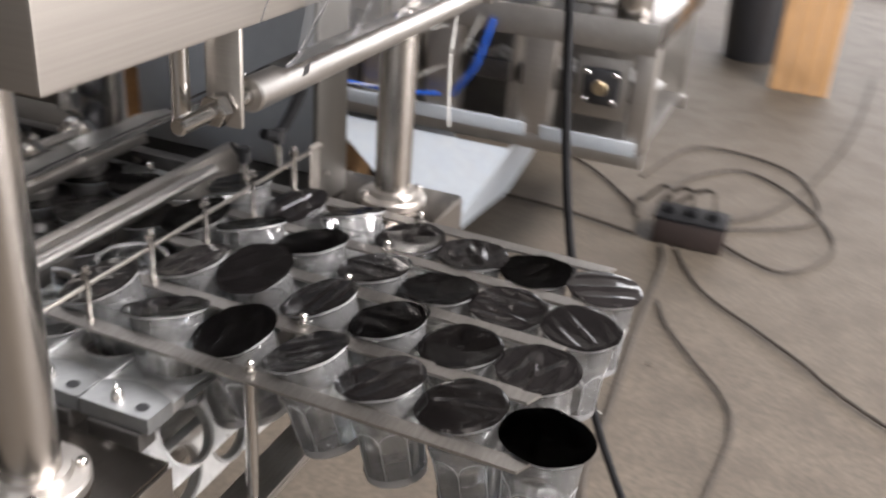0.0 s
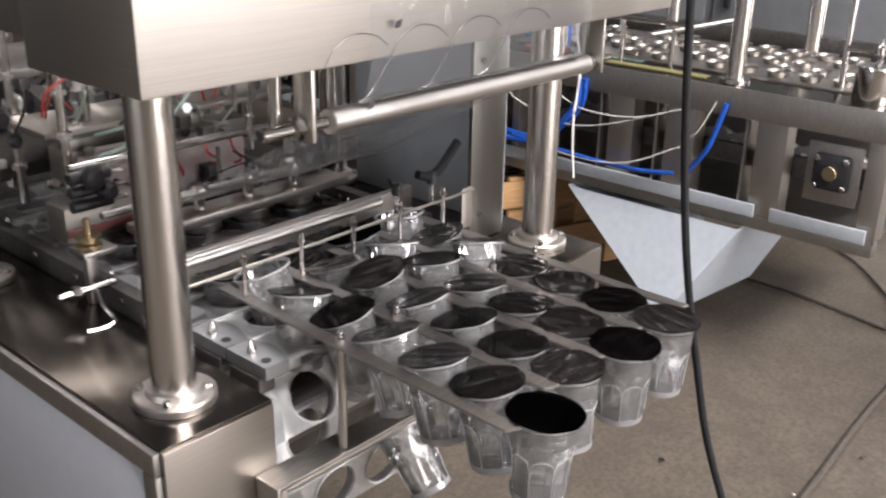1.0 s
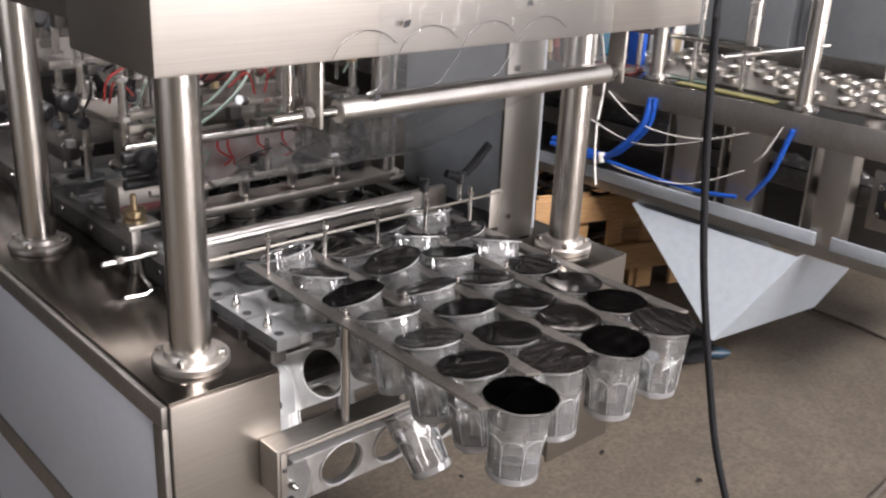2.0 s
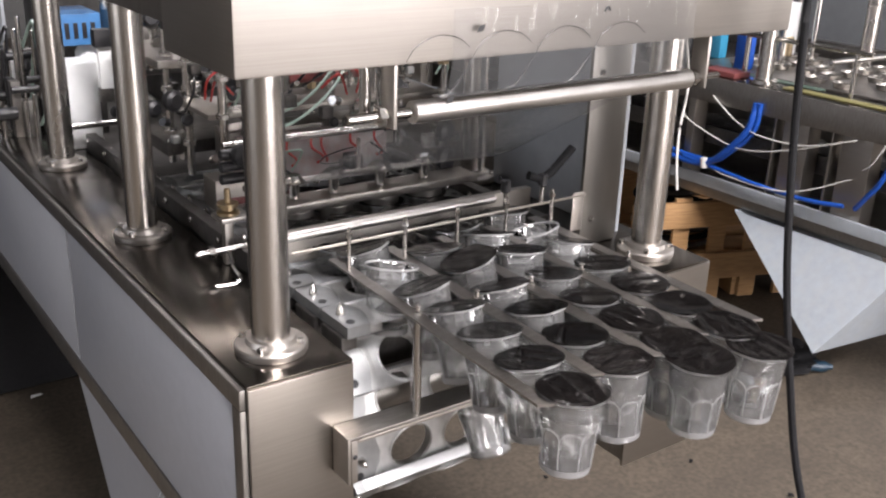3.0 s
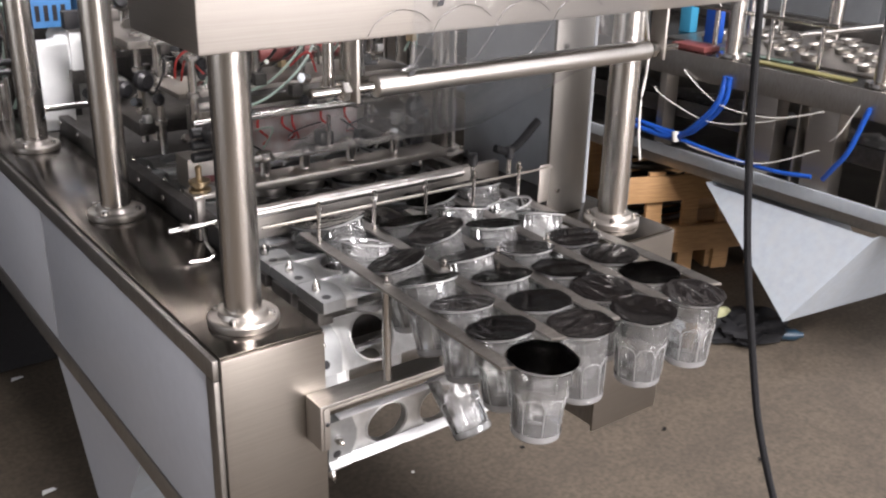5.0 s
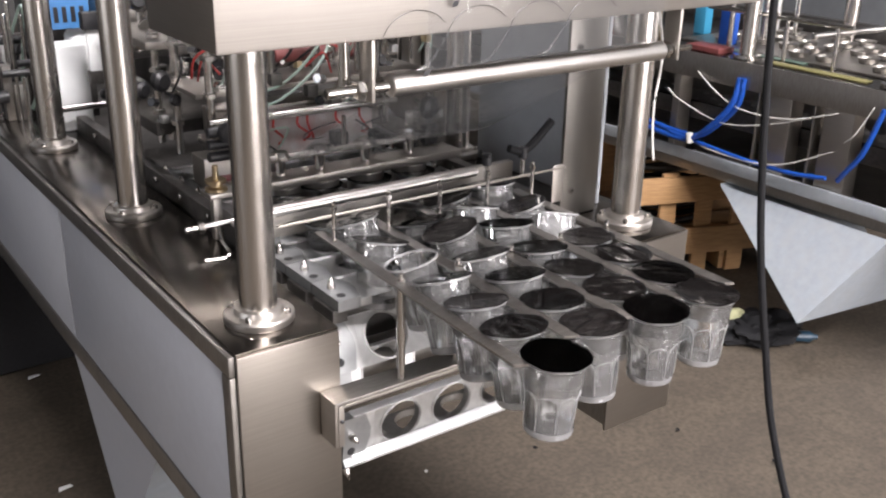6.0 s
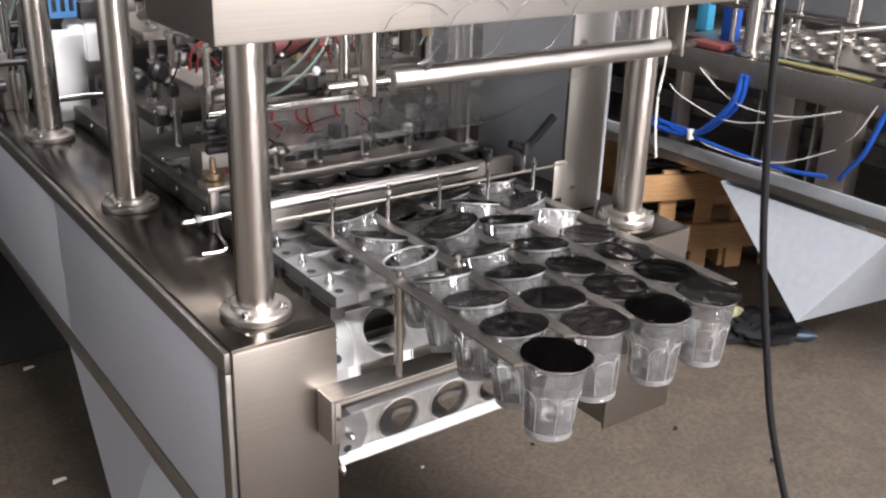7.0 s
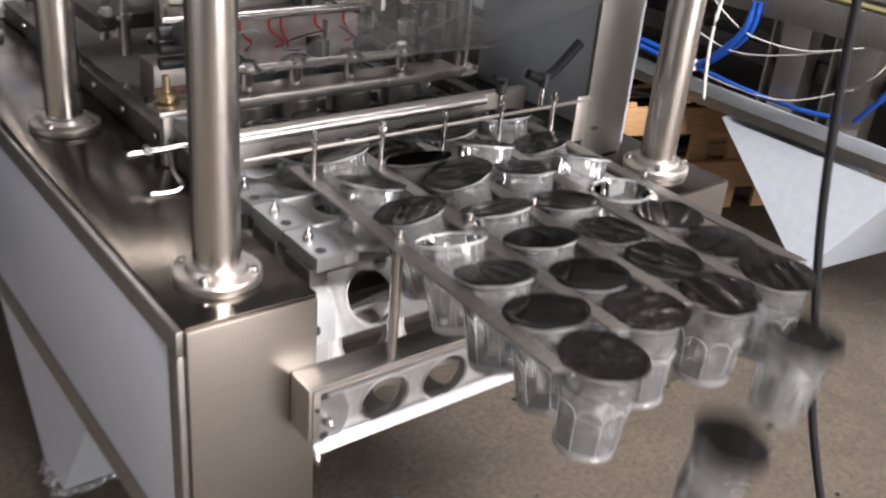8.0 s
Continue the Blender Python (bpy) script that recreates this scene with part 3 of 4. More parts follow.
    part("white_plate", box(0.09, 0.16, 1.0, 1.006, 1.0, 1.09), WHITEP, machine, "white plastic plate")
    part("white_plate", box(0.44, 0.50, 0.95, 0.956, 0.98, 1.06), WHITEP, machine)
    # filling nozzles and hopper further back
    for k in range(4):
        part("filling_nozzle", lathe([(0, 0), (0.012, 0), (0.012, 0.08), (0.022, 0.09), (0.022, 0.2), (0, 0.2)], 16), CHROME, machine, at=pose(LANES[k], 1.25, 1.0))
    part("nozzle_beam", box(0.08, 0.62, 1.2, 1.3, 1.2, 1.25), FRAME, machine)
    part("cross_rod", rod((0.02, 1.05, 0.915), (0.58, 1.05, 0.915), 0.007), CHROME, machine)
    part("cup_magazine", box(0.12, 0.60, 1.6, 1.75, 0.9, 1.5), DARKSTEEL, machine, "dark cup magazine frame")
    for x in (-0.01, 0.02):
        part("small_rod", rod((x, 1.16, 0.85), (x, 1.16, 0.97), 0.005, 10), CHROME, machine)
    # chain guide bars
    for x in (0.075, 0.586):
        gb = part("chain_guide", box(x, x + 0.022, 0.16, 2.7, 0.72, 0.884), DARKSTEEL, machine, "dark chain guide bar")
        for k in range(11):
            part("guide_bolt", hexagon((x - 0.0005, 0.24 + 0.12 * k, 0.872), (-1, 0, 0), 0.006, 0.005), CHROME, gb)
    # adjusting post with the brass nut
    ap = part("adjusting_post", box(0.060, 0.075, 0.300, 0.315, 0.851, 0.925), FRAME, machine, "adjusting post with brass nut")
    part("post_plate", box(0.05, 0.10, 0.285, 0.330, 0.925, 0.933), FRAME, ap)
    part("brass_nut", lathe([(0, 0), (0.018, 0), (0.018, 0.005), (0.011, 0.007), (0.011, 0.012), (0.017, 0.013), (0.017, 0.018), (0, 0.018)], 24), BRASS, ap, "knurled brass nut", at=pose(0.070, 0.308, 0.9335))
    part("post_screw", rod((0.070, 0.308, 0.951), (0.070, 0.308, 0.975), 0.005, 12), BRASS, ap)
    part("cross_screw", rod((0.0, 0.275, 0.888), (0.085, 0.275, 0.888), 0.005, 12), CHROME, ap)
    part("cross_nut", hexagon((0.022, 0.275, 0.888), (1, 0, 0), 0.010, 0.010), CHROME, ap)
    part("stop_wire", tube([(0.055, 0.275, 0.888), (0.05, 0.25, 0.87), (0.05, 0.225, 0.853), (0.01, 0.225, 0.853)], 0.003, 8), CHROME, ap)


station()


# things behind, on the far end of the machine
dispenser = thing("control_box", "white control box with a blue top tray on the machine", "box")
part("case", box(0.045, 0.115, 1.10, 1.18, 0.851, 1.04, 0.006), WHITEP, dispenser, "white plastic case")
tray = part("tray", box(0.05, 0.16, 1.20, 1.34, 1.06, 1.13, 0.004), BLUEBOX, dispenser, "blue slotted plastic tray")
for k in range(5):
    part("slot", box(0.060 + 0.019 * k, 0.070 + 0.019 * k, 1.1985, 1.2005, 1.075, 1.11, 0.0003), BLACK, tray)
part("bottle", lathe([(0, 0), (0.024, 0), (0.025, 0.09), (0.012, 0.11), (0, 0.11)], 20), WHITEP, dispenser, at=pose(0.135, 1.25, 0.949))
part("stand", box(0.06, 0.16, 1.21, 1.33, 0.851, 0.948, 0.003), DARKSTEEL, dispenser)

# valve gear on the far part of the near beam
gear = part("valve_gear", box(-0.045, 0.045, 1.62, 2.10, TOP + 0.0005, 1.20, 0.006), GREYCAB, machine, "grey valve cabinet with fittings on the side beam")
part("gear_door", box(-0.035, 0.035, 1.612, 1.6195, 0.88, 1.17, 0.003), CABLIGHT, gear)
random.seed(41)
for k in range(34):
    x, y, z = random.uniform(-0.06, 0.06), random.uniform(1.22, 1.60), TOP + 0.0005
    h, r = random.uniform(0.04, 0.30), random.uniform(0.006, 0.016)
    if k % 4 == 0:
        part("gear_block", box(x - r, x + r, y - r, y + r * 2, z, z + h * 0.6, 0.002), random.choice((DARKSTEEL, ALU, BLACK, FRAME)), gear)
    elif k % 4 == 1:
        part("gear_rod", rod((x, y, z), (x, y, z + h), r * 0.6, 12), CHROME, gear)
    elif k % 4 == 2:
        part("gear_barrel", rod((x - 0.03, y, z + h * 0.5 + 0.02), (x + 0.03, y, z + h * 0.5 + 0.02), r, 14), random.choice((BLACK, CHROME, DARKSTEEL)), gear)
        part("gear_rod", rod((x, y, z), (x, y, z + h * 0.5 + 0.02), r * 0.4, 10), CHROME, gear)
    else:
        part("gear_hose", tube([(x, y, z + 0.02), (x + 0.02, y - 0.03, z + h), (x + random.uniform(-0.03, 0.05), y + 0.04, z + h * 0.7)], 0.004, 6), random.choice((BLACK, GREEN, BLACK)), gear)
part("gear_loop", tube([(-0.05, 1.30, 0.93), (-0.062, 1.30, 0.90), (-0.058, 1.30, 0.865), (-0.03, 1.30, 0.862), (-0.02, 1.30, 0.90), (-0.022, 1.30, 0.93)], 0.005, 8), CHROME, gear, "bent chrome bracket loop")
# bright tilted guide sheet and dark gear inside behind the columns
part("guide_sheet", sheet([(0.190, 0.70, 1.080), (0.235, 0.70, 1.070), (0.250, 0.66, 1.010), (0.232, 0.66, 1.012)], 0.003), CHROME, machine, "bright tilted guide sheet", smooth=False)
random.seed(77)
for k in range(60):
    x, y, z = random.uniform(0.09, 0.32), random.uniform(0.62, 1.15), random.uniform(0.93, 1.20)
    r = random.uniform(0.006, 0.018)
    if k % 3 == 0:
        part("drive_block", box(x - r, x + r * 1.6, y - r, y + r, z, z + r * 2.6, 0.002), random.choice((DARKSTEEL, BLACK, FRAME, ALU)), machine)
    elif k % 3 == 1:
        part("drive_rod", rod((x, y, z), (x + random.choice((0, 0.07, -0.05)), y, z + random.choice((0.08, 0.02))), r * 0.4, 10), CHROME, machine)
    else:
        part("drive_knob", lathe([(0, 0), (r, 0), (r * 1.1, r * 0.5), (r * 0.8, r), (0, r)], 12, None, pose(x, y, z, 80, 0, random.uniform(-40, 40))), random.choice((BLACK, CHROME, BLACK)), machine)

# dim row of stored machine frames far behind
def far_frame(x, y, w, d, h, mt):
    r = thing("stored_rack", "dark steel rack stored along the hall wall", "rack", "stored racks", pose(x, y, 0))
    for px in (0, w - 0.05):
        for py in (0, d - 0.05):
            part("rack_post", box(px, px + 0.05, py, py + 0.05, 0, h, 0.003), mt, r)
    for k in range(3):
        part("rack_shelf", box(0.0, w, 0.0, d, 0.25 + k * h * 0.3, 0.29 + k * h * 0.3, 0.003), mt, r)
    random.seed(int(x * 10 + 100))
    for k in range(8):
        bx, lev = random.uniform(0.06, w - 0.3), random.randrange(3)
        part("stored_part", box(bx, bx + random.uniform(.1, .25), 0.1, d - 0.1, 0.291 + lev * h * 0.3, 0.29 + lev * h * 0.3 + random.uniform(.1, .3), 0.01), random.choice((DARKSTEEL, BLACK, GREYCAB, FRAME, ALU)), r)


far_frame(-1.6, 4.2, 1.5, 0.6, 1.9, DARKSTEEL)
far_frame(0.1, 4.3, 1.5, 0.6, 1.8, DARKSTEEL)
far_frame(-2.8, 3.2, 1.1, 0.6, 2.0, DARKSTEEL)


# ---------------- clear film web ----------------
web = thing("film_web", "clear waste film with black cut rings running over the roller", "film")
bm = bmesh.new()
cols = 10
path = [(-0.1665, 1.30), (-0.1665, 1.242), (-0.158, 1.200), (-0.150, 1.196), (-0.135, 1.1965), (-0.124, 1.188), (-0.02, 1.1278), (0.09, 1.064), (0.20, 1.0), (0.33, 0.955)]
grid = []
for i, (y, z) in enumerate(path):
    grid.append([bm.verts.new((0.15 + 0.40 * k / cols, y + 0.006 * noise.noise(Vector((k * 0.7, i * 0.6, 2))) * (i > 5), z + 0.01 * noise.noise(Vector((k * 0.5, i * 0.8, 7))) * (i > 5))) for k in range(cols + 1)])
for a, b in zip(grid, grid[1:]):
    for k in range(cols):
        bm.faces.new((a[k], a[k + 1], b[k + 1], b[k]))
film_sheet = part("sheet", bm, FILM, web, "crinkled clear plastic film")
for cx in (0.131, 0.222, 0.317, 0.412):
    part("cut_ring", tube([(cx - 0.045, -0.1690, 1.246), (cx - 0.032, -0.1690, 1.262), (cx - 0.005, -0.1690, 1.2725), (cx + 0.023, -0.1690, 1.269), (cx + 0.041, -0.1690, 1.257)], 0.0005, 5), BLACK, web)
for x, z in ((0.186, 1.277), (0.146, 1.199)):
    part("print_mark", sheet([(x - 0.006, -0.1705, z - 0.004), (x + 0.003, -0.1705, z - 0.003), (x + 0.006, -0.1705, z + 0.005), (x - 0.003, -0.1705, z + 0.003)], 0.0003), BLACK, web, smooth=False)
for cx in (0.155, 0.25, 0.345):
    part("film_fold", tube([(cx + 0.024, -0.1690, 1.246), (cx + 0.012, -0.162, 1.222), (cx, -0.158, 1.205), (cx - 0.012, -0.156, 1.2005)], 0.0016, 6), FILM, web, "pale fold of the clear film")
    for v0 in (0.12, 0.62):
        pts = []
        for k in range(9):
            a = math.pi * (0.45 + 0.95 * k / 8)
            w = v0 + 0.116 * math.sin(a)
            pts.append((cx + 0.040 * math.cos(a), -0.122 + 0.322 * w, 1.190 - 0.187 * w))
        part("cut_ring", tube(pts, 0.0010, 5, None, 3), BLACK, web)


# ---------------- cups ----------------
def make_cup(wrinkle, lid=True):
    cup = thing("plastic_cup", "clear faceted plastic cup of water sealed with a black film disc" if lid else "clear faceted plastic cup of water without a lid", "cup", "cups on the rails")
    bm = bmesh.new()
    n = 100
    prof = [(0.0, 0.004), (0.0255, 0.004), (0.0275, 0.0), (0.0292, 0.002)]
    prof += [(0.0298 + 0.062 * (z - 0.010), z) for z in (0.010, 0.014, 0.022, 0.030, 0.038, 0.044, 0.047, 0.050, 0.053, 0.056, 0.058, 0.060)]
    prof += [(0.0338, 0.0625), (0.0348, 0.080), (0.0358, 0.095), (0.0388, 0.0975), (0.0392, 0.099), (0.0368, 0.0995)]
    flat, sides = math.cos(0.34), 8

    def facet(a, z):
        """How far the wall is drawn in at that angle and height: flat sides that end in arches."""
        d = a % (2 * math.pi / sides) - math.pi / sides
        return min(1, flat / math.cos(d) + 260 * max(0, z - 0.044) ** 2) if 0.012 <= z <= 0.0605 else 1

    rings = []
    for r, z in prof:
        row = []
        for k in range(n):
            a = 2 * math.pi * k / n
            f = facet(a, z)
            row.append(bm.verts.new((r * f * math.cos(a), r * f * math.sin(a), z - 0.0995)) if r else None)
        rings.append(row)
    c = bm.verts.new((0, 0, 0.004 - 0.0995))
    for k in range(n):
        bm.faces.new((c, rings[1][k], rings[1][(k + 1) % n]))
    for a, b in zip(rings[1:], rings[2:]):
        for k in range(n):
            j = (k + 1) % n
            bm.faces.new((a[k], a[j], b[j], b[k]))
    part("cup_body", bm, CUP, cup, "clear plastic with arched facets")
    bm, m = bmesh.new(), 56
    levels = [(0.0, 0.0058), (0.0262, 0.0058)] + [(0.0290 + 0.062 * (z - 0.010), z) for z in (0.012, 0.030, 0.044, 0.049, 0.054, 0.058, 0.0605)] + [(0.0332, 0.0635), (0.0338, 0.0715), (0.0, 0.0715)]
    lathe(levels, m, bm)
    for v in bm.verts:
        z = v.co.z
        f = facet(math.atan2(v.co.y, v.co.x) % (2 * math.pi), z) if 0.011 < z < 0.062 else 1
        v.co = Vector((v.co.x * f, v.co.y * f, z - 0.0995))
    part("water", bm, WATER, cup, "still clear water")
    # thin pale lines drawn as highlights on the facet edges and arches
    bm = bmesh.new()
    for k in range(sides):
        a0 = 2 * math.pi * k / sides
        tube([((0.0298 + 0.062 * (z - 0.010) + 0.0004) * math.cos(a0), (0.0298 + 0.062 * (z - 0.010) + 0.0004) * math.sin(a0), z - 0.0995) for z in (0.011, 0.030, 0.048)], 0.00045, 5, bm, 3)
        arch = []
        for j in range(9):
            a, u = a0 + 2 * math.pi / sides * j / 8, j / 4 - 1
            z = 0.048 + 0.011 * math.sqrt(max(0, 1 - u * u))
            r = 0.0302 + 0.062 * (z - 0.010)
            arch.append((r * math.cos(a), r * math.sin(a), z - 0.0995))
        tube(arch, 0.0004, 5, bm, 2)
    part("edge_glints", bm, CUPGLINT, cup, "pale lines along the facet edges, standing for caught light")
    # rim whitened as a bright outline under the lid
    part("rim", lathe([(0.0372, -0.0040), (0.0394, -0.0032), (0.0396, -0.0012), (0.0384, -0.0006), (0.0372, -0.0040)], 48), CUPGLINT, cup, "rolled cup rim, paled for the light it catches")
    part("cup_base", lathe([(0, 0.0036), (0.0262, 0.0036), (0.0272, 0.0006), (0.0296, 0.0025), (0.0302, 0.008), (0.0303, 0.0105)], 40, None, pose(0, 0, -0.0998)), CUPBASE, cup, "thick milky cup base, whitened for the light it gathers")
    if not lid:
        return cup
    bm = bmesh.new()
    random.seed(wrinkle)
    ph = [random.uniform(0, 6.28) for _ in range(6)]
    ang = random.uniform(0, 3.14)
    rows, nn = 14, 56
    prev = None
    dip = [0.0012, 0.0014, 0.0030, 0.0020, 0.0026][wrinkle % 5]
    bowl = [-0.0018, 0.0016, -0.0012, 0.0022, -0.0026][wrinkle % 5]
    mid = bm.verts.new((0, 0, 0.0015 + bowl))
    for i in range(1, rows + 1):
        ring = []
        for k in range(nn):
            a = 2 * math.pi * k / nn
            r = 0.0422 * i / rows * (1 + 0.012 * math.sin(3 * a + ph[0]) * (i == rows))
            u, w = r * math.cos(a), r * math.sin(a)
            q = u * math.cos(ang) + w * math.sin(ang)
            s = -u * math.sin(ang) + w * math.cos(ang)
            edge = 1 - (i / rows) ** 3
            z = 0.0015 + bowl * (1 - (i / rows) ** 2) + edge * (-dip * 0.5 + 1.3 * dip * max(0, 1 - 4 * abs(noise.noise(Vector((q * 42, s * 10, wrinkle * 3.1))))) + dip * 0.5 * noise.noise(Vector((u * 30, w * 30, wrinkle))))
            if i == rows:
                z = 0.0004 + 0.0012 * math.sin(5 * a + ph[3]) * math.sin(2 * a + ph[4])
            ring.append(bm.verts.new((u, w, z)))
        for k in range(nn):
            j = (k + 1) % nn
            if prev is None:
                bm.faces.new((mid, ring[k], ring[j]))
            else:
                bm.faces.new((prev[k], ring[k], ring[j], prev[j]))
        prev = ring
    bmesh.ops.solidify(bm, geom=bm.faces[:], thickness=0.0006)
    part("film_lid", bm, LIDBLACK, cup, "wrinkled glossy black film disc")
    return cup


# places along a lane, front first: y of the cup, lean, lift
CUPS = {}
kinds = [make_cup(k) for k in range(5)] + [make_cup(5, False)]
FRONT = [-0.383, -0.344, -0.360, -0.361]


def lane_pose(lane, slot):
    """The resting pose of the cup in that slot of a lane; 0 is the front."""
    y = FRONT[lane] + 0.0795 * slot
    x = LANES[lane] + 0.036 * (y + 0.03) * (y < -0.03)
    rnd = random.Random(lane * 31 + slot * 7)
    back = min(4.0, (y - FRONT[lane]) / 0.0795)
    table = ((0, -8, -11, -18, -23), (0, -6, -13, -20, -24), (0, 0, -4, -9, -17), (0, 0, 0, -3, -12))[lane]
    i = min(3, int(max(0, back)))
    lean = table[i] + (table[i + 1] - table[i]) * (max(0, back) - i) + rnd.uniform(-2, 2)
    roll, z = rnd.uniform(-3, 3), 0.9085 + 0.0004 * abs(lean) * (lean < -6)
    if y > -0.07:
        lean, roll = rnd.uniform(-19, -7), rnd.uniform(-17, 17)
        z = 0.912 + 0.018 * rnd.random()
    if y > 0.12:
        lean, roll, z = 0, 0, 0.900
        x, y = LANES[lane], y
    if y > 0.26:
        z = 0.888
    return pose(x, y, z, lean, roll, 0) @ pose(0, 0, 0, 0, 0, rnd.uniform(0, 360))


SLOTS = 9
used = set()
for lane in range(4):
    for slot in range(SLOTS + 4):
        k = 5 if (lane, slot) in ((1, 6), (3, 7), (0, 7)) else (lane * 3 + slot * 2 + 4) % 5
        if k in used:
            ob = copy_thing(kinds[k], lane_pose(lane, slot))
        else:
            used.add(k)
            ob = kinds[k]
            ob.matrix_basis = lane_pose(lane, slot)
        CUPS[lane, slot] = ob
STUCK = [copy_thing(kinds[5], pose(0.29, -0.08, 0.70)), copy_thing(kinds[5], pose(0.29, -0.08, 0.70))]
for ob in STUCK:
    tagged(ob, "clear plastic cup stuck in the turning carrier plate", group="cups in the carrier")


# ---------------- second machine ----------------
def second_machine():
    mc = thing("second_machine", "second stainless filling machine with rows of clear cups and blue hoses", "machine")
    X, Z = 2.1, 0.85
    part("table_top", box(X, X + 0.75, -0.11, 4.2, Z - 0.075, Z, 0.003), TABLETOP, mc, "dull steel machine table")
    part("table_edge", box(X - 0.006, X - 0.0005, -0.112, 4.2, Z - 0.085, Z - 0.001, 0.001), FRAME, mc)
    part("lower_beam", box(X + 0.02, X + 0.06, -0.11, 4.2, 0.435, 0.475, 0.003), FRAME, mc)
    part("lower_beam", box(X + 0.69, X + 0.73, -0.11, 4.2, 0.435, 0.475, 0.003), FRAME, mc)
    for a, b in ((-0.09, 0.185), (0.235, 1.55), (1.6, 3.0)):
        part("lower_panel", box(X, X + 0.012, a, b, 0.476, 0.515, 0.001), CHUTEW, mc, "white coated strip panel")
    part("tray_floor", box(X + 0.0125, X + 0.72, -0.1, 4.2, 0.476, 0.482, 0.001), FRAME, mc)
    part("back_panel", box(X + 0.70, X + 0.72, -0.1, 4.2, 0.4825, Z - 0.076, 0.001), FRAME, mc)
    for y, w in ((-0.112, 0.055), (0.455, 0.10), (0.67, 0.09), (1.12, 0.03), (1.9, 0.08), (2.8, 0.08), (0.17, 0.09)):
        part("upright", box(X + 0.016, X + 0.08, y, y + w, 0.4825, Z - 0.076, 0.002), STEEL_H, mc, "square stainless upright")
        if w > 0.06:
            part("upright_plate", box(X + 0.014, X + 0.13, y + w + 0.03, y + w + 0.036, 0.4825, Z - 0.076, 0.001), STEEL_H, mc)
    for y in (1.9, 3.6):
        for x in (X + 0.02, X + 0.68):
            part("machine_leg", box(x, x + 0.045, y, y + 0.045, 0.0, 0.4345, 0.003), FRAME, mc, "square steel leg")
    # return run of carriers seen between the uprights
    pl = None
    for k in range(26):
        y = -0.02 + 0.115 * k
        if pl is None:
            pl = part("carrier_plate", box(-0.2, 0.2, -0.05, 0.05, -0.006, 0.006), ALU, mc, at=pose(X + 0.32, y, 0.60, 22, 8))
        else:
            again(pl, pose(X + 0.32, y, 0.60, 22, 8), mc)
        if k < 14:
            for j in range(4):
                # bosses in the paled metal, to read as glints
                part("carrier_boss", lathe([(0, 0.010), (0.012, 0.010), (0.018, 0), (0, 0)], 10), ALULIT, mc, at=pose(X + 0.16 + 0.1 * j, y, 0.610 - 0.012 * j + 0.012, 22))
    part("chain_guide", box(X + 0.09, X + 0.11, -0.05, 3.0, 0.60, 0.66, 0.002), DARKSTEEL, mc)
    # bearing plate at the end
    bp = part("bearing_plate", box(X + 0.004, X + 0.010, -0.05, 0.10, 0.57, 0.74, 0.002), FRAME, mc, "square bearing plate with a flange bearing")
    part("bearing_flange", box(X - 0.014, X + 0.0035, -0.026, 0.076, 0.61, 0.712, 0.012), BLACK, bp, "black square flange bearing")
    part("bearing_hub", rod((X - 0.015, 0.025, 0.661), (X - 0.028, 0.025, 0.661), 0.020, 20), BRASS, bp)
    for dy, dz in ((-.014, .623), (.064, .623), (-.014, .699), (.064, .699)):
        part("bearing_bolt", hexagon((X - 0.0145, dy, dz), (-1, 0, 0), 0.008, 0.007), CHROME, bp)
    # columns and rods on the table
    for x, y in ((X + 0.06, 0.895), (X + 0.06, 0.37), (X + 0.62, 0.895), (X + 0.62, 0.37), (X + 0.06, 1.6)):
        c = part("guide_column", rod((x, y, Z), (x, y, 1.75), 0.0255, 28), STEEL, mc, "round brushed stainless guide column")
        part("flange", lathe([(0.026, 0), (0.045, 0), (0.045, 0.012), (0.026, 0.014)], 28), CHROME, c, at=pose(x, y, Z + 0.0005))
    for x, y in ((X + 0.12, 1.02), (X + 0.17, 0.10), (X + 0.66, 0.12), (X + 0.30, 1.02), (X + 0.40, 1.1), (X + 0.48, 1.02)):
        part("thin_rod", rod((x, y, Z), (x, y, 1.5), 0.009, 14), CHROME, mc)
    part("cross_rail", rod((X + 0.05, 0.66, 0.955), (X + 0.65, 0.62, 0.955), 0.010, 14), CHROME, mc)
    part("cross_rail", rod((X + 0.09, 1.1, 0.99), (X + 0.09, 0.55, 0.99), 0.008, 14), CHROME, mc)
    part("rail_support", rod((X + 0.09, 0.78, Z), (X + 0.09, 0.78, 0.99), 0.007, 12), CHROME, mc)
    part("rail_support", rod((X + 0.09, 0.6, Z), (X + 0.09, 0.6, 0.99), 0.007, 12), CHROME, mc)
    part("back_bar", box(X + 0.70, X + 0.74, -0.1, 3.0, Z + 0.001, 0.91), DARKSTEEL, mc, "dark back bar of the table")
    part("valve_case", box(X + 0.42, X + 0.52, 1.12, 1.2, Z + 0.001, 1.06), WHITEP, mc, "white valve case")
    part("valve_case", box(X + 0.30, X + 0.34, 1.28, 1.33, Z + 0.001, 1.0), mat("cyan_label", (0.03, 0.25, 0.42), 0.5), mc, "white and blue valve case")
    for k in range(16):
        random.seed(k + 60)
        x, y = X + random.uniform(0.1, 0.65), random.uniform(1.02, 2.0)
        part("table_fitting", rod((x, y, Z), (x, y, Z + random.uniform(0.05, 0.3)), random.uniform(0.006, 0.02), 12), random.choice((CHROME, DARKSTEEL, BRASS, FRAME, REDD, BLACK)), mc)
    part("blue_valve", box(X + 0.16, X + 0.20, 1.05, 1.10, Z + 0.001, 0.98), BLUE, mc, "blue valve block")
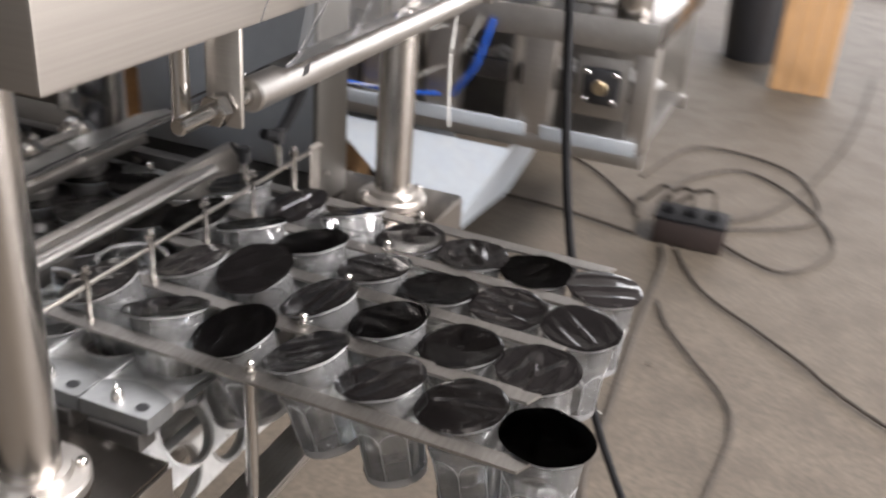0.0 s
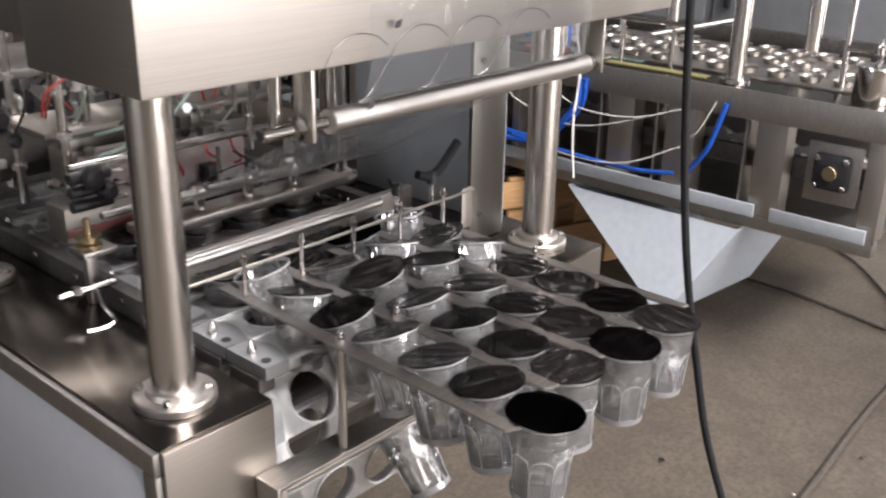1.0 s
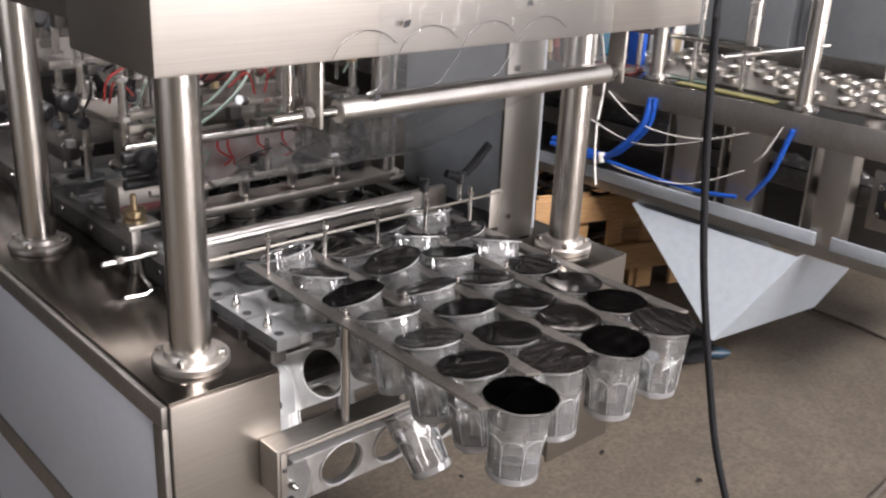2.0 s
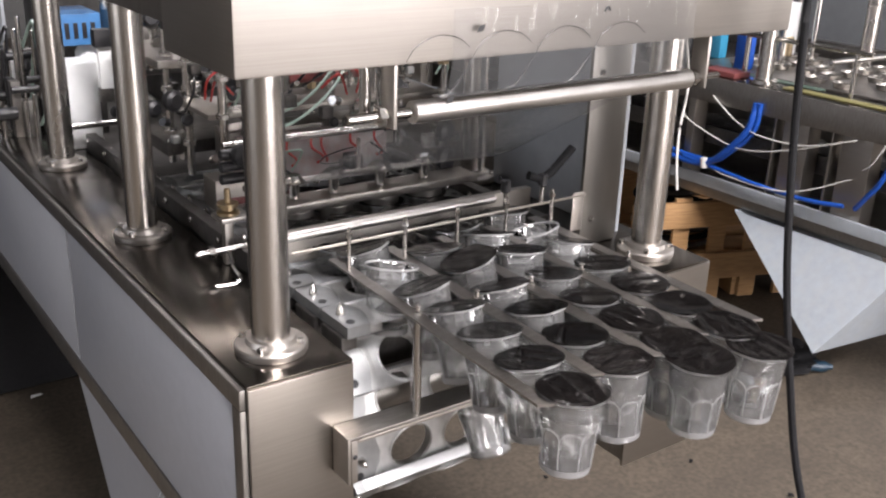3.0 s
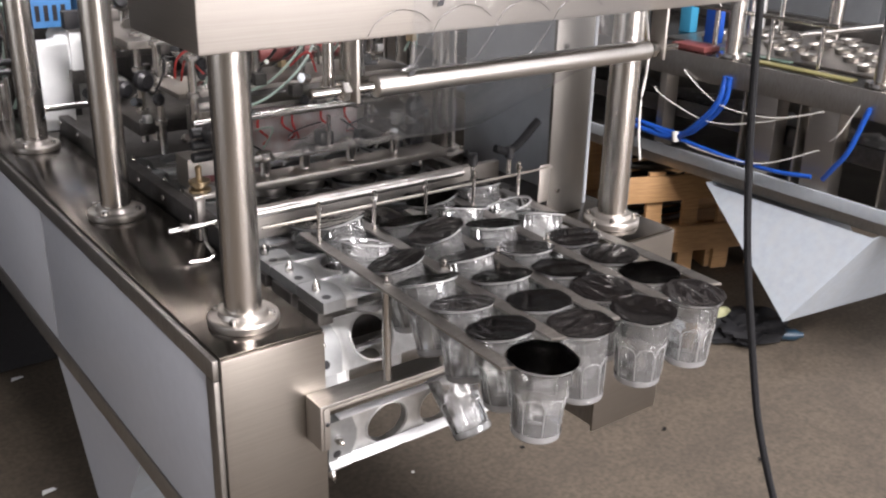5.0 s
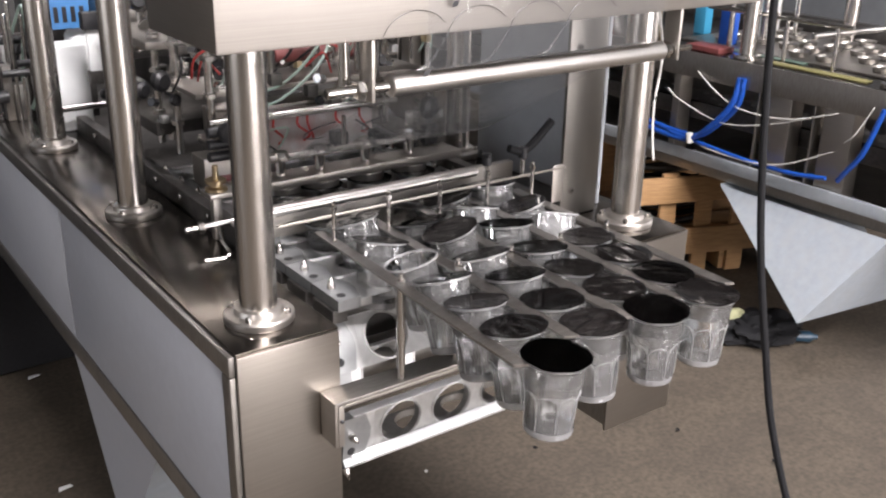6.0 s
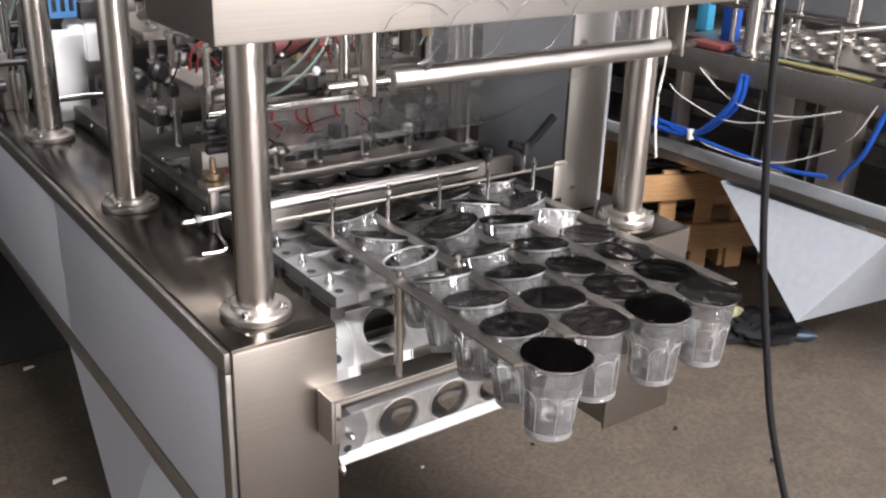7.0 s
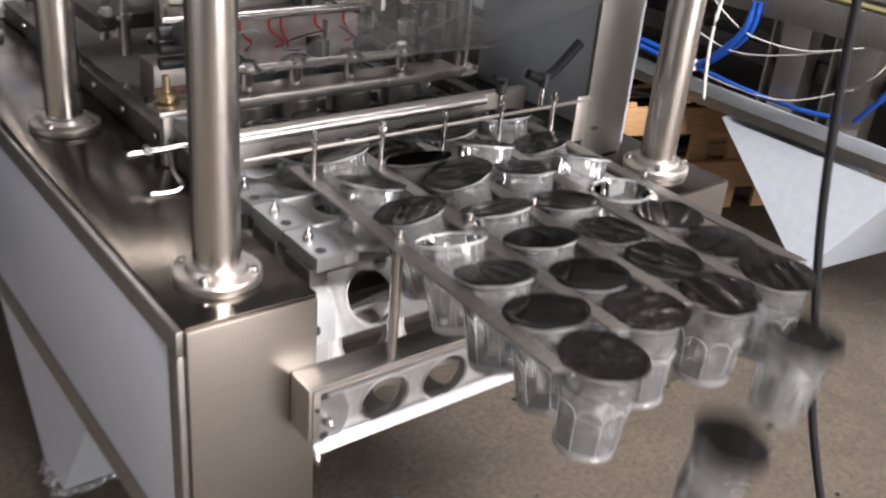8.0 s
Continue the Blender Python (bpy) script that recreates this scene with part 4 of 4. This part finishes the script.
    part("red_cover", box(X + 0.02, X + 0.10, 0.98, 1.12, Z + 0.001, 0.868), REDD, mc)
    part("yellow_strip", box(X + 0.03, X + 0.07, 0.45, 0.80, Z + 0.001, 0.857), mat("yellow_tape", (0.15, 0.135, 0.05), 0.6), mc)
    part("green_plate", box(X + 0.11, X + 0.32, 0.72, 1.15, Z + 0.001, 0.855), mat("green_mat", (0.10, 0.15, 0.12), 0.4), mc)
    # can with a cock on the corner of the table
    can = part("can", lathe([(0, 0), (0.05, 0), (0.052, 0.004), (0.052, 0.095), (0.048, 0.10), (0, 0.10)], 28), CHROME, mc, "small polished can with a cock", at=pose(X + 0.075, -0.02, Z + 0.0005))
    part("can_cock", tube([(0, 0, 0.10), (0, 0, 0.13), (-0.02, 0.08, 0.14)], 0.007, 8), CHROME, can)
    part("can_knob", lathe([(0, 0), (0.014, 0), (0.014, 0.02), (0.006, 0.026), (0.006, 0.04), (0, 0.04)], 14), CHROME, can, at=pose(0, 0, 0.13))
    # blue hoses and white wires
    part("blue_hose", tube([(2.085, 0.854, 0.80), (2.075, 0.865, 0.713), (2.07, 0.939, 0.621), (2.08, 1.02, 0.562), (2.085, 1.11, 0.551), (2.085, 1.26, 0.562)], 0.010, 10), BLUE, mc, "bundle of bright blue air hoses")
    part("blue_hose", tube([(2.085, 0.838, 0.80), (2.088, 0.850, 0.713), (2.088, 0.925, 0.626), (2.09, 1.02, 0.572), (2.09, 1.26, 0.58)], 0.009, 10), BLUE, mc, "bundle of bright blue air hoses")
    part("hose_tie", rod((2.075, 1.018, 0.547), (2.075, 1.024, 0.582), 0.0125, 10), WIRE, mc)
    part("blue_hose", tube([(2.085, 1.12, 0.565), (2.08, 0.932, 0.552), (2.075, 0.781, 0.545), (2.08, 0.619, 0.545), (2.088, 0.498, 0.558)], 0.007, 10), BLUE, mc, "bright blue air hose")
    part("blue_hose", tube([(2.09, 0.46, 0.56), (2.08, 0.430, 0.60), (2.075, 0.385, 0.669), (2.085, 0.35, 0.80)], 0.008, 10), BLUE, mc, "bright blue air hose")
    for pts in ([(2.09, 1.03, 0.79), (2.08, 0.93, 0.735), (2.08, 0.827, 0.702), (2.08, 0.654, 0.708), (2.09, 0.494, 0.759)], [(2.09, 1.15, 0.71), (2.08, 1.084, 0.683), (2.08, 0.902, 0.643), (2.08, 0.724, 0.676), (2.09, 0.501, 0.757)], [(2.085, 1.02, 0.572), (2.075, 0.939, 0.545), (2.07, 0.684, 0.555), (2.09, 0.489, 0.643)], [(2.085, 0.455, 0.68), (2.075, 0.42, 0.715), (2.09, 0.385, 0.80)]):
        part("white_wire", tube(pts, 0.0023, 6), WIRE, mc, "loose white wire")
    # hopper below the table
    hp = part("chute", sheet([(2.095, 0.885, 0.430), (1.90, 0.395, 0.165), (2.095, 0.268, 0.430)], 0.004), CHUTEW, mc, "scratched white sheet metal chute", smooth=False)
    part("chute_side", sheet([(2.096, 0.266, 0.430), (1.901, 0.393, 0.163), (2.55, 0.40, 0.10), (2.7, 0.26, 0.430)], 0.004), CHUTEW, hp, smooth=False)
    part("chute_side", sheet([(2.097, 0.887, 0.430), (2.7, 0.88, 0.430), (2.55, 0.46, 0.10), (1.903, 0.397, 0.164)], 0.004), CHUTEW, hp, smooth=False)
    return mc


second_machine()

# clear cups standing on the second machine
def far_cups():
    bm = bmesh.new()
    lathe([(0, 0.002), (0.026, 0.002), (0.028, 0.0), (0.034, 0.016), (0.038, 0.018)], 14, bm)
    return finish("small_cup", bm, FRAME)


cup_mesh = far_cups()
cap_mesh = finish("cap", lathe([(0, 0.013), (0.012, 0.011), (0.024, 0.002), (0.026, 0)], 16), STEEL)
for i in range(11):
    for j in range(5):
        if (i * 5 + j) % 9 in (4, 7):
            continue
        c = tagged(new("empty_cup", cup_mesh), "shallow steel cup seat with a shiny domed cap", "cup", "cups on the second machine")
        c.matrix_basis = pose(2.30 + 0.095 * j, 0.10 + 0.10 * i + 0.01 * (j % 2), 0.8585)
        d = new("cup_base_ring", cap_mesh)
        d.parent = c
        d.matrix_basis = pose(0, 0, 0.003)
bm = box(2.24, 2.76, 0.02, 1.25, 0.8505, 0.858, 0.002)
tagged(part("cup_plate", bm, FRAME), "flat aluminium plate under the empty cups", "plate")

backbox = thing("grey_cabinet", "large light grey sheet metal cabinet behind the second machine", "cabinet")
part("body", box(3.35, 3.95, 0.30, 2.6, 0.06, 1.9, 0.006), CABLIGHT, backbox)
part("plinth", box(3.37, 3.95, 0.33, 2.57, 0.0, 0.06, 0.002), BLACK, backbox)
for y in (0.33, 1.09, 1.85):
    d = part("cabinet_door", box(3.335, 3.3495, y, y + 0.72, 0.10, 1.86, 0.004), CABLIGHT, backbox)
    part("door_handle", box(3.312, 3.3345, y + 0.64, y + 0.665, 0.9, 1.04, 0.004), BLACK, d)

# ---------------- hanging cable ----------------
hang = tagged(part("hanging_cable", tube([(0.74, -0.17, 2.4), (0.74, -0.188, 1.8), (0.74, -0.205, 1.26), (0.742, -0.235, 0.93), (0.74, -0.285, 0.70), (0.74, -0.33, 0.55), (0.745, -0.42, 0.36), (0.77, -0.56, 0.12), (0.76, -0.75, 0.010), (0.6, -1.2, 0.008), (0.2, -2.4, 0.008)], 0.0062, 10), RUBBER), "black rubber power cable hanging beside the machine", "cable")
tagged(part("cable_hook", rod((0.74, -0.17, 2.39), (0.74, -0.17, 6.0), 0.004, 8), DARKSTEEL), "thin steel wire from the roof that holds the cable", "wire")
loose = tagged(part("loose_wire", tube([(0.632, -0.08, 1.243), (0.630, -0.10, 1.165), (0.623, -0.10, 1.094), (0.626, -0.10, 1.04), (0.634, -0.10, 0.998)], 0.0020, 6), WIRE), "thin white wire hanging from the press head", "wire")

# ---------------- floor things ----------------
def pallet():
    p = thing("wooden_pallet", "worn wooden pallet crate standing behind the machine", "pallet", "", pose(1.93, 1.18, 0.0, 0, 0, -20))
    for k in range(2):
        part("side_board", box(0, 1.0, -0.012, 0.01, 0.09 + 0.205 * k, 0.19 + 0.20 * k, 0.003), WOOD, p)
    for k in range(7):
        part("upright_slat", box(0.02 + 0.15 * k, 0.085 + 0.15 * k, 0.0105, 0.028, 0.0, 0.40, 0.003), WOOD, p)
    for k in range(3):
        part("bearer", box(0.02 + 0.43 * k, 0.12 + 0.43 * k, 0.029, 0.7, 0.0, 0.09, 0.003), WOOD, p)
    for k in range(4):
        part("deck_board", box(0.0, 1.0, 0.06 + 0.17 * k, 0.18 + 0.17 * k, 0.0905, 0.11, 0.003), WOOD, p)
    part("back_board", box(0.0, 1.0, 0.70, 0.72, 0.0, 0.42, 0.003), WOOD, p)


pallet()
coil = thing("hose_coil", "coil of dark hose lying in the wooden crate", "hose", "", pose(2.42, 1.40, 0.111))
for k in range(7):
    r = 0.17 + 0.012 * (k % 3)
    part("hose_turn", tube([(r * math.cos(a * math.pi / 6), r * 0.75 * math.sin(a * math.pi / 6), 0.012 + 0.036 * k + 0.003 * math.sin(a)) for a in range(13)], 0.012, 8, None, 3), RUBBER if k % 2 else DARKSTEEL, coil)

bag = thing("black_bag", "crumpled black plastic bag lying on the concrete floor", "bag", "", pose(2.02, 0.60, 0.0, 0, 0, -25))
bm = bmesh.new()
bmesh.ops.create_icosphere(bm, subdivisions=4, radius=1)
for v in bm.verts:
    d = 1 + 0.35 * noise.noise(v.co * 2.2) + 0.16 * noise.noise(v.co * 6)
    v.co = Vector((v.co.x * 0.14 * d, v.co.y * 0.09 * d, max(0.001, 0.028 + v.co.z * 0.055 * d)))
part("bag_skin", bm, RUBBER, bag)
spray = thing("small_bottle", "small dark blue plastic bottle lying by the black bag", "bottle", "", pose(2.10, 0.50, 0.020, 0, 90, -40))
part("bottle_body", lathe([(0, -0.05), (0.018, -0.05), (0.019, 0.03), (0.009, 0.045), (0.009, 0.055), (0, 0.055)], 18), mat("teal_plastic", (0.01, 0.03, 0.05), 0.35), spray)
rag = thing("yellow_rag", "crumpled pale yellow glove-like rag on the floor", "rag", "", pose(1.97, 0.66, 0.05))
bm = bmesh.new()
bmesh.ops.create_icosphere(bm, subdivisions=3, radius=1)
for v in bm.verts:
    d = 1 + 0.25 * noise.noise(v.co * 1.8 + Vector((5, 0, 0)))
    v.co = Vector((v.co.x * 0.035 * d, v.co.y * 0.022 * d, 0.010 + v.co.z * 0.028 * d))
part("rag_cloth", bm, mat("pale_rag", (0.30, 0.30, 0.17), 0.8, 0, 0.2, 30), rag)

strip = thing("power_strip", "dark power distribution box on the floor amid cables", "power strip", "", pose(2.70, -0.225, 0.0, 0, 0, -88))
part("strip_body", box(-0.12, 0.12, -0.07, 0.07, 0.0, 0.09, 0.008), mat("dark_brown_box", (0.022, 0.014, 0.012), 0.5, 0, 0.2), strip)
part("strip_lid", box(-0.123, 0.123, -0.073, 0.073, 0.0905, 0.10, 0.004), RUBBER, strip)
for k in range(3):
    part("plug", box(-0.10 + 0.075 * k, -0.06 + 0.075 * k, -0.03, 0.02, 0.1005, 0.125, 0.005), RUBBER, strip)
    part("plug_lead", tube([(-0.08 + 0.075 * k, 0, 0.126), (-0.09 + 0.07 * k, 0.05, 0.155 + 0.01 * k), (-0.13 + 0.06 * k, 0.13, 0.13), (-0.2 + 0.06 * k, 0.22, 0.03), (-0.22 + 0.1 * k, 0.3, 0.008)], 0.007, 8), DUSTYCABLE, strip)


def floor_cable(pts, r=0.006):
    return tagged(part("floor_cable", tube([(x, y, r + 0.002) for x, y in pts], r, 8), DUSTYCABLE), "dark cable lying loose on the concrete floor", "cable", "floor cables")


floor_cable([(2.6, -0.2), (2.336, -0.33), (2.16, -0.52), (2.035, -0.657), (1.95, -0.73), (1.827, -0.874), (1.6, -1.2)])
floor_cable([(2.6, -0.15), (2.43, -0.187), (2.0, -0.20), (1.6, -0.225), (1.309, -0.236), (1.0, -0.22), (0.5, 0.3)], 0.008)
floor_cable([(2.2, -0.22), (2.05, -0.28), (1.9, -0.38), (1.76, -0.479), (1.6, -0.52), (1.2, -0.50), (0.9, -0.6)])
floor_cable([(2.65, -0.05), (2.72, 0.25), (2.742, 0.538), (2.77, 0.655), (2.85, 1.0)])
floor_cable([(2.8, -0.02), (2.95, 0.05), (3.3, 0.4), (3.4, 1.0)])
floor_cable([(2.8, -0.2), (3.2, -0.5), (4.217, -0.709), (5.5, -0.8)])
floor_cable([(2.75, -0.3), (2.6, -0.55), (2.9, -0.70), (3.3, -0.55), (3.5, -0.3), (3.2, -0.1), (2.85, -0.15)])
floor_cable([(2.8, -0.25), (3.1, -0.62), (3.6, -0.5), (3.7, -0.1), (3.2, 0.05)])
post = thing("timber_crate", "pale new timber crate post standing on the floor", "crate", "", pose(4.90, -0.57, 0.0))
for k in range(4):
    part("crate_slat", box(0.0, 0.03, 0.075 * k, 0.072 + 0.075 * k, 0.0, 0.75, 0.003), WOOD, post)
part("crate_rail", box(0.0305, 0.06, 0.0, 0.297, 0.06, 0.12, 0.003), WOOD, post)
part("crate_rail", box(0.0305, 0.06, 0.0, 0.297, 0.60, 0.66, 0.003), WOOD, post)
darkbox = thing("dark_bin", "dark bin standing on the floor beside the timber crate", "bin", "", pose(5.55, -0.10, 0))
part("bin_body", lathe([(0, 0), (0.16, 0), (0.19, 0.42), (0.186, 0.42), (0.157, 0.03), (0, 0.03)], 28), BLACK, darkbox)
part("bin_rim", lathe([(0.184, 0.4205), (0.205, 0.4205), (0.205, 0.435), (0.184, 0.435), (0.184, 0.4205)], 28), BLACK, darkbox)

crate = thing("black_crate", "large black plastic crate standing on the floor beside the machine", "crate", "", pose(-1.5, 1.66, 0.0))
part("crate_front", box(0.0, 2.0, 0.0, 0.02, 0.01, 0.50, 0.006), RUBBER, crate)
part("crate_back", box(0.0, 2.0, 1.08, 1.10, 0.01, 0.50, 0.006), RUBBER, crate)
part("crate_side", box(0.0, 0.02, 0.0205, 1.0795, 0.01, 0.50, 0.006), RUBBER, crate)
part("crate_side", box(1.98, 2.0, 0.0205, 1.0795, 0.01, 0.50, 0.006), RUBBER, crate)
part("crate_base", box(0.02, 1.98, 0.021, 1.079, 0.0, 0.03, 0.002), RUBBER, crate)
part("crate_rim", box(-0.01, 2.01, -0.014, 0.03, 0.5005, 0.53, 0.006), RUBBER, crate)
for x, y in ((-0.02, 1.60), (-0.25, 1.2), (-0.1, 1.0), (0.7, -0.5), (-0.35, 1.9)):
    chip = tagged(part("paper_scrap", sheet([(0, 0, 0.004), (0.035, 0.006, 0.006), (0.03, 0.02, 0.004), (0.004, 0.017, 0.005)], 0.001), WHITEP, at=pose(x, y, 0.002, 0, 0, 40 * x)), "small white paper scrap on the floor", "scrap", "paper scraps")


for x, y, turn in ((0.529, 0.35, 20), (0.974, 0.072, -30)):
    cap = tagged(part("bottle_cap", lathe([(0, 0.012), (0.014, 0.012), (0.016, 0.009), (0.0165, 0.001), (0.015, 0.0), (0.0145, 0.009), (0, 0.0095)], 20), BLUEBOX, at=pose(x, y, 0.0025, 8, 0, turn)), "small blue plastic cap lying on the concrete floor", "cap", "blue caps")
random.seed(91)
for k in range(14):
    x, y = random.uniform(0.2, 1.9), random.uniform(-0.9, 0.9)
    r = random.uniform(0.004, 0.011)
    bit = tagged(part("grit", sheet([(r, 0, 0.003), (0.2 * r, 0.8 * r, 0.004), (-r, 0.2 * r, 0.003), (-0.3 * r, -0.7 * r, 0.003)], 0.002), random.choice((WIRE, RUBBER, DUSTYCABLE)), at=pose(x, y, 0.002, 0, 0, random.uniform(0, 360)), smooth=False), "tiny scrap of swarf lying on the concrete floor", "scrap", "floor scraps")

# ---------------- motion ----------------
STEPS = [(0.20, 0.71), (2.62, 3.12), (5.04, 5.54), (7.46, 8.02)]
DROP = {0: (0.46, 2.82, 5.24, 7.68), 2: (0.57, 3.10, 5.46, 7.868), 3: (0.62, 3.00, 5.50, 7.93)}


def chain_parts():
    made = [carrier_parts(machine)]
    made[0].matrix_basis = pose(0, *STATIONS[0][:2], STATIONS[0][2])
    for k in range(1, len(STATIONS) - len(STEPS)):
        o = copy_thing(made[0], pose(0, STATIONS[k][0], STATIONS[k][1], STATIONS[k][2]))
        made.append(o)
    return made


def motions():
    """Chain and cups go one place on in each step; the front cups of three lanes drop."""
    for k, plate in enumerate(chain_parts()):
        p = [pose(0, y, z, tilt) for y, z, tilt in STATIONS[k:k + 1 + len(STEPS)]]
        rows = [(0.0, p[0])]
        for i, (a, b) in enumerate(STEPS):
            rows += [(a, p[i]), (b, p[i + 1])]
        walk(plate, rows + [(8.1, p[-1])])
    for (lane, slot), cup in CUPS.items():
        if lane == 1 and slot < 4:
            continue
        rows, now = [(0.0, lane_pose(lane, slot))], slot
        for i, (a, b) in enumerate(STEPS):
            rest = lane_pose(lane, now)
            if lane == 1 and now < 6:
                break
            rows.append((a, rest))
            if now == 0:
                d, g = DROP[lane][i], rest.translation
                tip = Matrix.Translation((g.x - 0.003, g.y - 0.042, g.z - 0.004)) @ rest.to_3x3().to_4x4()
                rows.append((d, tip))
                for s in (0.1, 0.2, 0.3, 0.4):
                    fall = 0.45 * s + 4.9 * s * s
                    rows.append((d + s, Matrix.Translation((g.x - 0.003, g.y - 0.044 - 0.10 * s, max(0.11, g.z - fall))) @ pose(0, 0, 0, 70 * s, 20 * s, 0) @ rest.to_3x3().to_4x4()))
                now = -1
                break
            now -= 1
            rows.append((b, lane_pose(lane, now)))
        if len(rows) > 1:
            if rows[-1][0] < 8.1:
                rows.append((8.2, rows[-1][1]))
            walk(cup, rows)
    hung = pose(0.278, -0.082, 0.722, -32, 14, 30)
    gone = [(0.1, 0.045), (0.2, 0.20), (0.3, 0.45), (0.38, 0.655)]
    for cup, arrive, leave in ((STUCK[0], 0, 2.6), (STUCK[1], 1, 5.06)):
        above = pose(0.2915, -0.02, 0.84, 20, 8, 30)
        rows = [(0.0, above), (STEPS[arrive][0], above), (STEPS[arrive][1], hung)]
        rows.append((leave, hung))
        for s, f in gone:
            rows.append((leave + s, pose(0.28, -0.10 - 0.3 * s, 0.722 - f, -32 + 60 * s, 8, 30)))
        rows.append((8.1, rows[-1][1]))
        walk(cup, rows)


motions()
